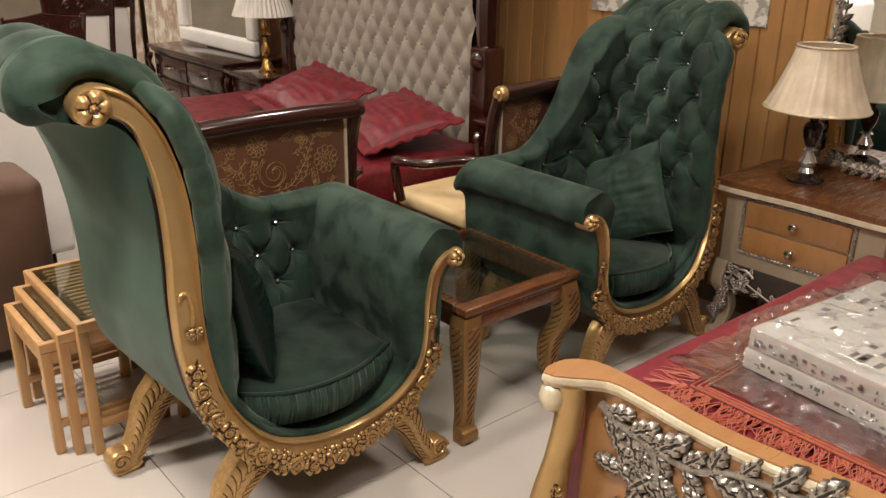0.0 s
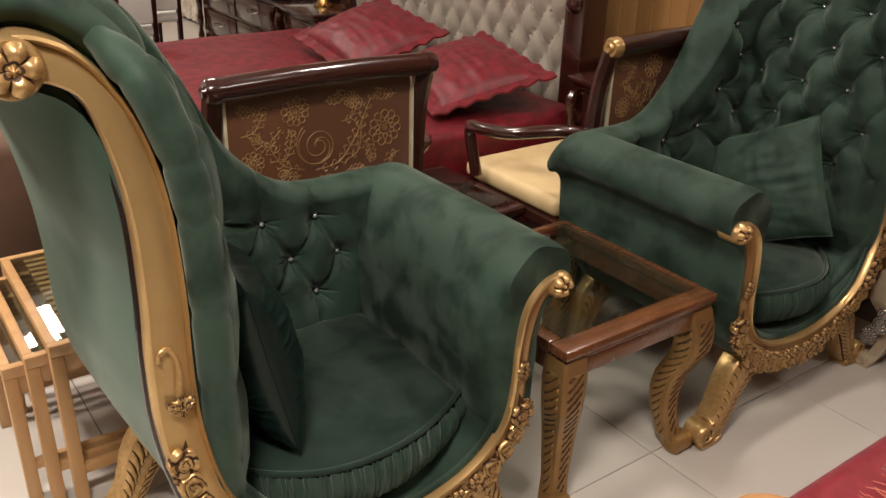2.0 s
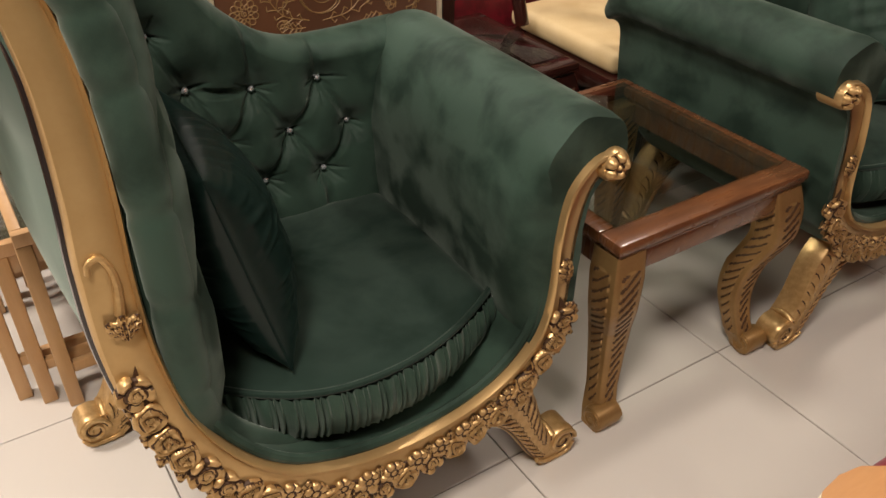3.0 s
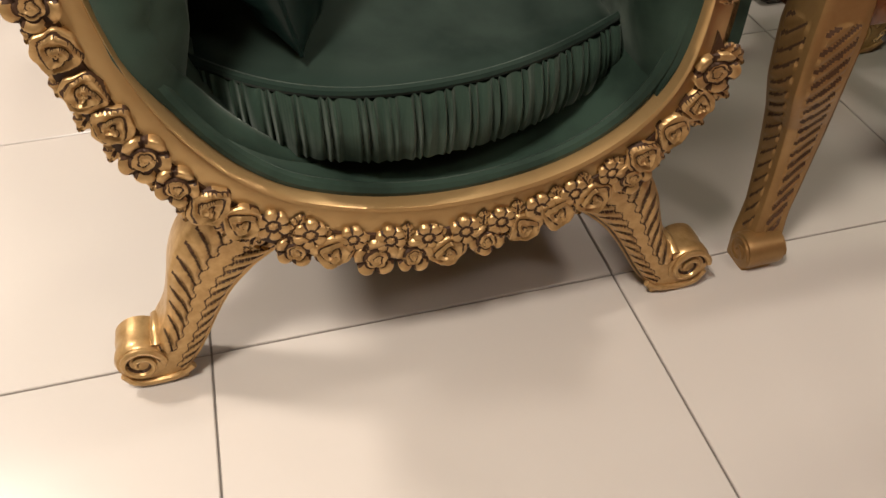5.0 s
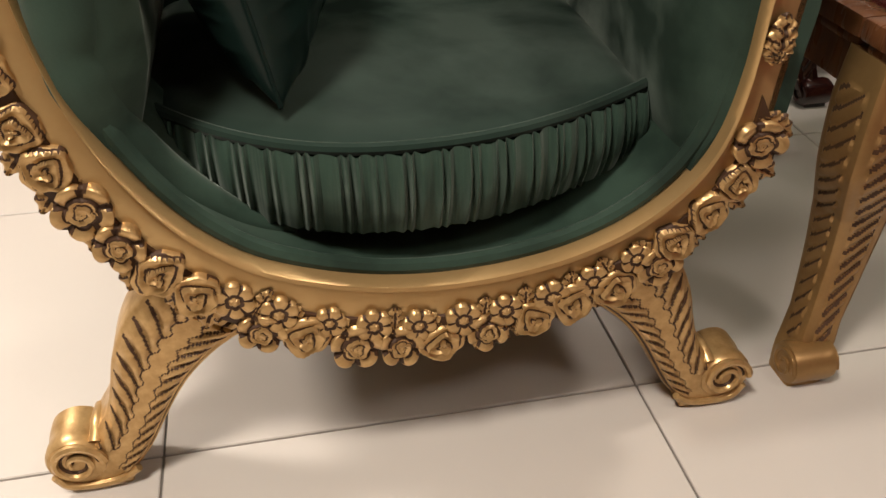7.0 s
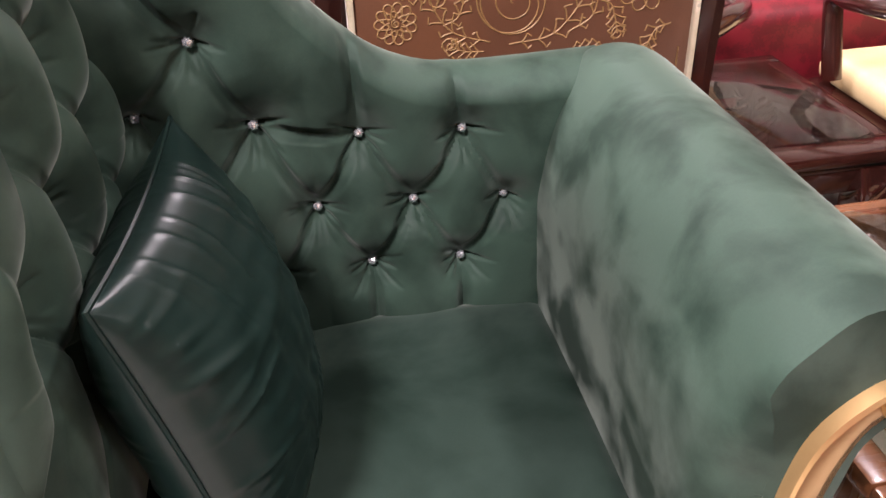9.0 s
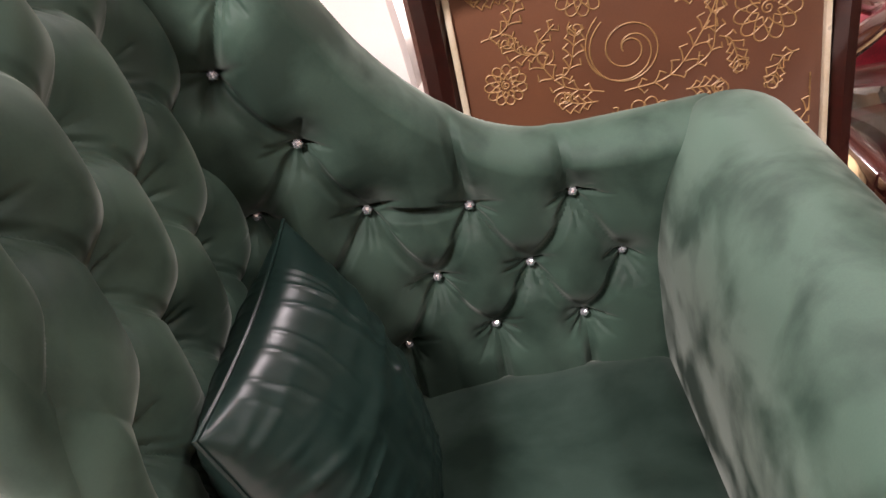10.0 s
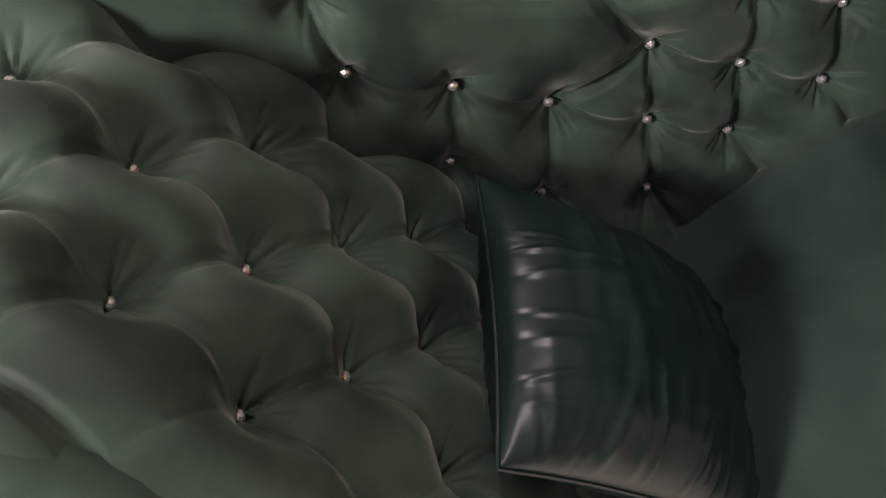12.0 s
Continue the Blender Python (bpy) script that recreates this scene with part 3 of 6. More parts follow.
def build_armchair():
    chair = thing("tufted_armchair", BASE, "green velvet asymmetric button-tufted armchair in a carved gold frame", "armchair", "pair of green armchairs")
    # gold front frame
    n = 150
    I, O = spline(INNER, n), spline(OUTER, n)
    rows = []
    sect = ((0.0, 0.03), (0.0, 0.008), (0.05, -0.004), (0.13, -0.006), (0.2, 0.0), (0.24, 0.008), (0.32, 0.006), (0.62, 0.006), (0.8, 0.008), (0.93, 0.008), (1.0, 0.014), (1.0, 0.055), (0.5, 0.06), (0.0, 0.058))
    for i in range(n):
        p, q = I[i], O[i]
        row = []
        for c, d in sect:
            if np.linalg.norm(q - p) > 0.07 and 0.1 < c < 0.6:
                c = c * 0.07 / np.linalg.norm(q - p)
            x, z = p + (q - p) * c
            row.append((x, FRONT + d + lean(x, z), z))
        rows.append(row)
    part("front_frame", grid(rows, closed_v=True, caps=True), GOLD, chair, "smooth gold-painted moulded frame")
    edge_run = [i for i in range(4, n) if O[i][0] < 0.86]
    part("dark_piping", tube([(O[i][0] + 0.001, FRONT + 0.05 + float(lean(*O[i])), O[i][1]) for i in edge_run], 0.0075, 8), BLACK, chair, "black piping along the gold frame")
    # end scrolls with rosettes
    for x, z, r, nm in ((0.615, 1.19, 0.042, "scroll"), (1.528, 0.672, 0.029, "scroll")):
        y = FRONT + float(lean(x, z))
        sc = part(nm, lathe([(0.001, 0.0), (r * 0.6, 0.0), (r * 0.9, -0.004), (r, 0.004), (r, 0.05), (r * 0.8, 0.056), (0.001, 0.056)], (x, y - 0.004, z), 36, None, "y"), GOLD, chair)
        k = r * 0.9
        bm = polar_relief(lambda a: k * (0.62 + 0.38 * np.abs(np.cos(2.5 * a)) ** 0.5),
                          lambda t, a: 0.005 + 0.011 * np.exp(-(t / 0.2) ** 2) + 0.012 * np.sin(np.pi * np.clip((t - 0.2) / 0.8, 0, 1)) * (0.3 + 0.7 * np.abs(np.cos(2.5 * a)) ** 0.8), 16, 70, lambda t, a: 0.24 < t < 0.34 or (t > 0.34 and abs(np.cos(2.5 * a)) < 0.22))
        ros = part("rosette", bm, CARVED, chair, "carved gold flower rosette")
        for v in ros.data.vertices:
            v.co += Vector((x, y - 0.004, z))
    # carved border
    rnd = random.Random(4)
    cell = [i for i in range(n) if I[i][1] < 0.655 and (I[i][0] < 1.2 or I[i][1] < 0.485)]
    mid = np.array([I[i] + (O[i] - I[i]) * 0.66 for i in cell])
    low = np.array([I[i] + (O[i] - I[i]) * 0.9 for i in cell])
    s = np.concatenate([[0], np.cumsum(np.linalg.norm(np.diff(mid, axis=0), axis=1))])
    # ground between the flowers, in the same brown of glaze and painted shade
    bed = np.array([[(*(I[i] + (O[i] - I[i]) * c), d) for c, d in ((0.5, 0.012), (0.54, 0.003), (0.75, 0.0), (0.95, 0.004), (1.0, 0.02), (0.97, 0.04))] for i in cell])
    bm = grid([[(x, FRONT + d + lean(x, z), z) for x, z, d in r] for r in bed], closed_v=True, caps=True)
    part("carving_ground", bm, PATINA_SHADE, chair, "dark brown ground behind the carving")
    pos = 0.012
    while pos < s[-1] - 0.01:
        x, z = np.interp(pos, s, mid[:, 0]), np.interp(pos, s, mid[:, 1])
        xl, zl = np.interp(pos + 0.024, s, low[:, 0]), np.interp(pos + 0.024, s, low[:, 1])
        wide = z < 0.27
        y = FRONT + float(lean(x, z))
        turn = Matrix.Rotation(rnd.uniform(0, 6.28), 4, "Y")
        flat = Matrix.Diagonal((1, 0.68, 1, 1))
        if wide:
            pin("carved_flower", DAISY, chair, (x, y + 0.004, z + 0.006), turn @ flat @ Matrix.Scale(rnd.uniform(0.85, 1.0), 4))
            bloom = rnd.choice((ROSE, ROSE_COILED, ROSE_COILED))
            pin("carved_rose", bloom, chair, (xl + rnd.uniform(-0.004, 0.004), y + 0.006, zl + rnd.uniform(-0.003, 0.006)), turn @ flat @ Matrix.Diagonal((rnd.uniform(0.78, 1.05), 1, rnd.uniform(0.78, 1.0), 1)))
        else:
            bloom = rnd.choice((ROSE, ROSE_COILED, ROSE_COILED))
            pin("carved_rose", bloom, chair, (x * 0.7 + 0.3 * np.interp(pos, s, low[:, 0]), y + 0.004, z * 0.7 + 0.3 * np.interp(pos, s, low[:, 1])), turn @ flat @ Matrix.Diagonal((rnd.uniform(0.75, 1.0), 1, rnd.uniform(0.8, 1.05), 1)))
        mx, mz = np.interp(pos + 0.022, s, mid[:, 0]), np.interp(pos + 0.022, s, mid[:, 1])
        out = math.atan2(xl - mx, zl - mz)
        for sgn in (-0.5, 0.35):
            pin("carved_leaf", LEAF, chair, (mx, y + 0.004, mz), Matrix.Rotation(out + sgn + rnd.uniform(-0.2, 0.2), 4, "Y") @ flat @ Matrix.Scale(rnd.uniform(0.65, 0.9), 4))
        if wide:
            pin("carved_leaf", LEAF, chair, (mx, y + 0.003, mz), Matrix.Rotation(out + 3.14 + rnd.uniform(-0.9, 0.9), 4, "Y") @ flat @ Matrix.Scale(0.6, 4))
        pos += (0.05 if wide else 0.044) * rnd.uniform(0.93, 1.07)
    # sprays at the ends of the carving
    for dx, z, ang, sc in ((0.757, 0.635, 0, 0.8), (0.757, 0.64, 35, 0.7), (0.757, 0.64, -35, 0.7), (1.446, 0.475, 0, 0.9), (1.446, 0.47, 25, 0.6), (1.446, 0.47, -25, 0.6)):
        pin("carved_leaf", LEAF, chair, (dx, FRONT + float(lean(dx, z)), z), Matrix.Rotation(radians(ang), 4, "Y") @ Matrix.Scale(sc, 4))
    curl = spline([(0.757, 0.67), (0.762, 0.7), (0.762, 0.73), (0.752, 0.752), (0.738, 0.748), (0.735, 0.735)], 24)
    part("carved_curl", tube([(x, FRONT + float(lean(x, z)) + 0.002, z) for x, z in curl], np.linspace(0.007, 0.004, 24), 8), GOLD_WORN, chair)
    # legs
    for x0, y0, side in ((0.69, 1.862, -1), (1.517, 1.845, 1), (0.675, 2.38, -1), (1.535, 2.38, 1)):
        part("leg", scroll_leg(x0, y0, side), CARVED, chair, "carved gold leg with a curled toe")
    # tall back: outer shell and tufted inner face
    outer = spline([(1.0, 0.25), (0.9, 0.275), (0.82, 0.335), (0.757, 0.44), (0.73, 0.58), (0.73, 0.70), (0.738, 0.81), (0.738, 0.94), (0.722, 1.05), (0.695, 1.115), (0.65, 1.148), (0.6, 1.15), (0.53, 1.168)], 60)
    flare = spline([(1.0, 0.25), (0.9, 0.275), (0.8, 0.335), (0.725, 0.44), (0.698, 0.57), (0.694, 0.70), (0.688, 0.80), (0.674, 0.90), (0.652, 1.0), (0.621, 1.077), (0.578, 1.138), (0.545, 1.165), (0.525, 1.182)], 60)
    roll = spline([(0.55, 1.165), (0.522, 1.188), (0.516, 1.22), (0.536, 1.255), (0.585, 1.276), (0.65, 1.27), (0.715, 1.24), (0.766, 1.18), (0.797, 1.1), (0.815, 1.03), (0.826, 0.93), (0.829, 0.8), (0.829, 0.68), (0.827, 0.56), (0.822, 0.46), (0.82, 0.36)], 480)
    Y0, Y1 = FRONT + 0.035, 2.47
    ys = np.linspace(0, 1, 30)
    sheet = []
    for p, q in zip(outer, flare):
        row = []
        for t in ys:
            x, z = p + (q - p) * (1 - (1 - t) ** float(np.interp(p[1], [0.85, 1.1], [1.5, 5.0])))
            row.append((x, Y0 + float(lean(*p)) + (Y1 - Y0 - float(lean(*p))) * t, z))
        sheet.append(row)
    bm = grid(sheet)
    part("outer_back", bm, VELVET_OUT, chair, "smooth green velvet outer back")
    L = np.concatenate([[0], np.cumsum(np.linalg.norm(np.diff(roll, axis=0), axis=1))])
    k0 = int(np.argmin(np.abs(roll[:, 1] - 0.997) + (roll[:, 0] < 0.7)))
    b = (L[k0] - L)
    vs = np.linspace(0, 1, 300)
    A = np.array([[Y0 - 0.015 + pad_lean(x, z) + (Y1 - Y0 + 0.015 - pad_lean(x, z)) * t for t in vs] for x, z in roll])
    Bq = np.repeat(b[:, None], len(vs), 1)
    dy, dz = 0.145, 0.112
    rows_b = {j: [2.11 + (i + (j % 2) / 2) * dy for i in range(-3, 5)] for j in range(-3, 3)}
    pts = [(y, j * dz) for j in rows_b for y in rows_b[j] if Y0 + 0.06 < y < Y1 - 0.06]
    creases = []
    for y, z in pts:
        for sy in (-1, 1):
            creases.append((y, z, y + sy * dy / 2, z - dz))
            if abs(z - 2 * dz) < 0.01:
                creases.append((y, z, y + sy * 0.006, z + 0.34))
                creases.append((y, z, y + sy * dy / 2, z + dz * 0.9))
    H = tuft(A, Bq, pts, creases, 0.054, 0.034, 0.004, 0.24, 3)
    la, lb = (A - 2.11) / dy + Bq / (2 * dz), (A - 2.11) / dy - Bq / (2 * dz)
    H = H * (0.84 + 0.16 * (np.abs(np.sin(np.pi * la)) * np.abs(np.sin(np.pi * lb))) ** 0.6 * (np.abs(Bq) < 2.2 * dz) + 0.12 * (np.abs(Bq) >= 2.2 * dz))
    edge = np.minimum((A - A[:, :1]), (A[:, -1:] - A)) / 0.05
    H = H * np.clip(edge, 0, 1) ** 0.5 * np.clip((L / 0.05), 0, 1)[:, None] ** 0.5 * np.clip((roll[:, 1] - 0.37) / 0.12, 0.15, 1)[:, None] ** 0.5
    T = np.gradient(roll, axis=0)
    T /= np.linalg.norm(T, axis=1)[:, None]
    Nn = np.stack([-T[:, 1], T[:, 0]], 1)
    P = np.zeros((len(roll), len(vs), 3))
    P[:, :, 0] = roll[:, None, 0] + Nn[:, None, 0] * H
    P[:, :, 2] = roll[:, None, 1] + Nn[:, None, 1] * H
    P[:, :, 1] = A
    root_edge = np.stack([roll[:, 0] - 0.012 * Nn[:, 0], Y0 + 0.016 + lean(roll[:, 0], roll[:, 1]), roll[:, 1] - 0.012 * Nn[:, 1]], 1)
    lip = P[:, 0].copy()
    lip[:, 1] += 0.004
    P2 = np.concatenate([root_edge[:, None], (0.5 * root_edge + 0.5 * lip)[:, None], P], 1)
    part("tufted_back", grid(P2), VELVET, chair, "deep diamond-tufted green velvet back with rolled crest")
    # plump rolled edge of the pad just inside the gold band
    run = [i for i in range(len(roll)) if roll[i][0] > 0.735 and roll[i][1] > 0.5][::4]
    along = L[run]
    rad = 0.031 - 0.0035 * sum(np.exp(-((along - along[0] - q) / 0.009) ** 2) for q in (0.07, 0.19, 0.27, 0.41, 0.53, 0.66)) - 0.012 * np.exp(-((along - along[0]) / 0.03) ** 2)
    edge_path = [(roll[i][0] - 0.006 * Nn[i][0], A[i, 0] + 0.022, roll[i][1] - 0.006 * Nn[i][1]) for i in run]
    low_run = [i for i in range(n) if I[i][0] < 1.0 and 0.29 < I[i][1] < 0.46]
    tail = np.linspace(0, 1, len(low_run))
    edge_path += [(I[i][0] - 0.006 + 0.012 * t, A[run[-1], 0] + 0.03 + 0.02 * t, I[i][1] + 0.004) for i, t in zip(low_run, tail)]
    edge_path = spline(edge_path[::3] + [edge_path[-1]], 150)
    rad = np.interp(np.linspace(0, 1, 150), np.linspace(0, 1, len(rad) + len(low_run)), np.concatenate([rad, 0.03 - 0.022 * tail]))
    crest = [i for i in range(len(roll)) if i > 20 and roll[i][1] > 1.13][::3]
    rimmed = np.array([p for p in I if p[0] < 0.9 and p[1] > 1.1])
    at = np.linspace(0, len(rimmed) - 1, len(crest))
    puff = []
    for k, i in enumerate(crest):
        p = roll[i] + Nn[i] * 0.026
        q = np.array([np.interp(at[k], np.arange(len(rimmed)), rimmed[:, 0]), np.interp(at[k], np.arange(len(rimmed)), rimmed[:, 1])])
        fold = 0.0035 * math.sin(L[i] * 62 + 1.5 * math.sin(L[i] * 17))
        row = []
        for t in np.linspace(0, 1, 12):
            x, z = p + (q - p) * t
            bulge = math.sin(math.pi * min(1, t + 0.08)) ** 0.7
            row.append((x, Y0 + 0.022 + float(lean(x, z)) - (0.046 + fold) * bulge, z))
        puff.append(row)
    part("crest_front", grid(puff), VELVET, chair, "gathered green velvet front of the rolled crest")
    part("rolled_edge", tube(edge_path, rad, 22), VELVET, chair, "plump green velvet rolled edge inside the frame")
    # closing faces of the back
    for yy, nm in ((0, "back_front_facing"), (1, "back_rear_facing")):
        ring = [(*p,) for p in outer] + [(*p,) for p in roll[1:]]
        bmm = bmesh.new()
        bmm.faces.new([bmm.verts.new((x, (Y0 + 0.012 + float(lean(x, z))) if yy == 0 else Y1 - 0.006, z)) for x, z in ring])
        part(nm, bmm, VELVET, chair, smooth=False)
    for y, zb in pts:
        i = int(np.argmin(np.abs(b - zb)))
        j = int(np.argmin(np.abs(A[i] - y)))
        pin("button", BUTTON, chair, P[i, j] + np.array([Nn[i][0], 0, Nn[i][1]]) * -0.004, Vector((Nn[i][0], 0, Nn[i][1])).to_track_quat("Z", "Y").to_matrix().to_4x4(), "faceted crystal button")
    # rear wing
    top = spline([(0.74, 1.25), (0.8, 1.24), (0.86, 1.21), (0.91, 1.16), (0.965, 1.075), (1.01, 0.985), (1.05, 0.91), (1.1, 0.845), (1.16, 0.79), (1.215, 0.762), (1.27, 0.75), (1.35, 0.75), (1.47, 0.752)], 270)
    nv = 270
    X = np.repeat(top[:, :1], nv, 1)
    f = np.linspace(0, 1, nv)
    Zt = top[:, 1:] - 0.035
    zlow = np.interp(top[:, :1], [0.74, 0.765, 0.82, 0.88], [0.68, 0.48, 0.39, 0.34])
    Z = zlow + (Zt - zlow) * f[None, :]
    wb = [(0.934, 1.035), (0.893, 0.935), (0.96, 0.831), (1.015, 0.715), (1.143, 0.68), (1.278, 0.672), (1.08, 0.58), (1.209, 0.575), (1.335, 0.566), (1.02, 0.49), (1.146, 0.481), (1.272, 0.475), (0.93, 0.62), (0.885, 0.75)]
    wc = [(0.96, 0.831, 1.015, 0.715), (0.96, 0.831, 0.893, 0.935), (0.893, 0.935, 0.934, 1.035), (0.96, 0.831, 0.885, 0.75), (1.015, 0.715, 0.93, 0.62), (1.015, 0.715, 1.143, 0.68), (1.015, 0.715, 1.08, 0.58), (1.143, 0.68, 1.08, 0.58),
          (1.143, 0.68, 1.209, 0.575), (1.278, 0.672, 1.209, 0.575), (1.278, 0.672, 1.335, 0.566), (1.08, 0.58, 1.02, 0.49), (1.08, 0.58, 1.146, 0.481), (1.209, 0.575, 1.146, 0.481), (1.209, 0.575, 1.272, 0.475), (1.335, 0.566, 1.272, 0.475),
          (1.02, 0.49, 1.02, 0.35), (1.146, 0.481, 1.146, 0.35), (1.272, 0.475, 1.272, 0.35), (1.143, 0.68, 1.135, 0.85), (1.278, 0.672, 1.25, 0.8), (0.934, 1.035, 0.97, 1.15)]
    H = tuft(X, Z, wb, wc, 0.04, 0.027, 0.005, 0.5, 5)
    fwd = 0.045 * np.clip((1.08 - X) / 0.14, 0, 1)
    P = np.stack([X, 2.415 - fwd - H, Z], 2)
    cap = []
    for a in np.linspace(0.15, np.pi, 12):
        yy = 2.455 - np.cos(a) * 0.04 - ((H[:, -1] + fwd[:, -1]) * (1 + np.cos(a)) / 2)
        cap.append(np.stack([top[:, 0], yy, Zt[:, 0] + 0.035 * np.sin(a)], 1))
    cap.append(np.stack([top[:, 0], np.full(len(top), 2.49), np.interp(top[:, 0], [0.74, 0.765, 0.82, 0.9, 1.0], [0.66, 0.46, 0.37, 0.3, 0.27])], 1))
    P = np.concatenate([P, np.stack(cap, 1)], 1)
    part("tufted_wing", grid(P), VELVET, chair, "button-tufted green velvet rear wing with a sweeping top")
    for x, z in wb:
        i = int(np.argmin(np.abs(top[:, 0] - x)))
        j = int(np.argmin(np.abs(Z[i] - z)))
        pin("button", BUTTON, chair, (x, P[i, j][1] - 0.003, z), Vector((0, -1, 0)).to_track_quat("Z", "Y").to_matrix().to_4x4(), "faceted crystal button")
    # low arm
    sec = spline([(1.385, 0.34), (1.376, 0.44), (1.375, 0.56), (1.385, 0.65), (1.41, 0.72), (1.45, 0.762), (1.5, 0.768), (1.545, 0.745), (1.565, 0.7), (1.55, 0.66), (1.515, 0.645), (1.49, 0.6), (1.482, 0.48), (1.47, 0.36), (1.42, 0.28)], 90)
    mid_s = np.array([1.47, 0.56])
    rows = []
    for t in np.linspace(0, 1, 60):
        y = FRONT + 0.008 + (2.5 - FRONT - 0.008) * t
        k = 1 - 0.03 * np.clip((0.045 - t) / 0.045, 0, 1) ** 2 - 0.35 * np.clip((t - 0.8) / 0.2, 0, 1) ** 3
        q = mid_s + (sec - mid_s) * np.array([1 - (1 - k) * 0.6, k])[None, :]
        wr = 0.0025 * np.sin(np.arange(90) * 0.85) * np.exp(-(t / 0.05) ** 2)
        nrm = (sec - mid_s) / np.linalg.norm(sec - mid_s, axis=1)[:, None]
        q = q + nrm * wr[:, None]
        ease = 1 - math.sqrt(max(0.0, 1 - max(0.0, 1 - t / 0.11) ** 2))
        rim = np.interp(q[:, 1], [0.36, 0.4, 0.46, 0.56, 0.645, 0.69], [1.385, 1.408, 1.418, 1.423, 1.44, 1.48])
        inside = (np.arange(90) < 40) & (q[:, 1] < 0.7) & (q[:, 0] < rim)
        q[:, 0] = np.where(inside, q[:, 0] + (rim - q[:, 0]) * ease * np.clip((0.69 - q[:, 1]) / 0.1, 0, 1), q[:, 0])
        rows.append(np.stack([q[:, 0], np.full(90, y), q[:, 1]], 1))
    part("low_arm", grid(rows, closed_v=True, caps=True), VELVET, chair, "rolled green velvet low arm")
    # seat, gathered border and base
    sx = np.linspace(0.832, 1.4, 60)
    bow = lambda x: 1.864 + (0.125 - 0.12 * (x - 1.11)) * np.abs((x - 1.11) / 0.27) ** 2.2
    rows = []
    for x in sx:
        e = abs((x - 1.115) / 0.27)
        crown = 0.398 + 0.006 * (1 - e ** 2) - 0.014 * np.clip((e - 0.9) / 0.12, 0, 1) ** 2
        yb = bow(x)
        row = [(x, yb + 0.012, 0.3), (x, yb + 0.004, 0.36), (x, yb + 0.004, crown - 0.02), (x, yb + 0.01, crown - 0.006), (x, yb + 0.025, crown)]
        row += [(x, yb + 0.025 + (2.385 - yb) * t, crown + 0.008 * np.sin(np.pi * t) - 0.02 * np.clip((t - 0.93) / 0.07, 0, 1) ** 2) for t in np.linspace(0.05, 1, 40)]
        rows.append(row)
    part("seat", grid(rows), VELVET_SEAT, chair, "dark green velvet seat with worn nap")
    rnd2 = np.random.RandomState(3)
    m = 640
    xs = np.linspace(0.834, 1.398, m)
    ph = np.cumsum(np.clip(0.42 + 0.3 * np.sin(np.cumsum(rnd2.uniform(0, 0.35, m))) + rnd2.uniform(-0.15, 0.15, m), 0.05, 1))
    amp = 0.0055 * (0.35 + 0.65 * np.abs(np.sin(np.cumsum(rnd2.uniform(0, 0.12, m)))))
    rows = []
    for v in np.linspace(0, 1, 10):
        fold = amp * np.sin(ph + 0.9 * v * np.sin(xs * 40)) * (0.55 + 0.6 * np.sin(np.pi * min(1, v + 0.12)))
        z = 0.4 - (0.09 - 0.012 * ((xs - 1.115) / 0.27) ** 2) * v
        y = bow(xs) - 0.004 - 0.014 * np.sin(np.pi * min(1, v * 0.9 + 0.1)) - fold
        rows.append(np.stack([xs, y, z], 1))
    rows.append(rows[-1] + np.array([0, 0.02, 0.006]))
    part("gathered_border", grid(rows), VELVET, chair, "gathered green velvet seat border")
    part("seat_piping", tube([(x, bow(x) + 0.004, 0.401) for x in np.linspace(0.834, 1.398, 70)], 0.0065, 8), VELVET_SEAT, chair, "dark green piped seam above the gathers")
    base_poly = [(x, z) for x, z in I if z < 0.335]
    bmm = bmesh.new()
    prism([(x + (1.1 - x) * -0.02, z - 0.004) for x, z in base_poly], 2.02, 2.46, "y", 0, bmm)
    part("base", bmm, VELVET, chair, "green velvet base under the seat", smooth=False)
    keep = [i for i in range(n) if I[i][1] < 0.6]
    lin = [[(I[i][0] + (1.11 - I[i][0]) * 0.03, yy, I[i][1] + 0.004) for yy in (FRONT + 0.012 + float(lean(*I[i])), 1.9, 1.97, 2.05)] for i in keep]
    part("lining", grid(lin), VELVET, chair, "green velvet lining inside the frame")
    part("piping", tube([(x + (1.11 - x) * 0.025, FRONT + 0.02 + float(lean(x, z)), z + 0.005) for x, z in I[34:-14]], 0.009, 8), VELVET, chair)
    return chair


armchair = build_armchair()
mirror = Matrix.Translation((3.62 - BASE[0], BASE[1] - 0.02, 0)) @ Matrix.Diagonal((-1, 1, 0.98, 1))
armchair_pair = copy_thing(armchair, mirror)
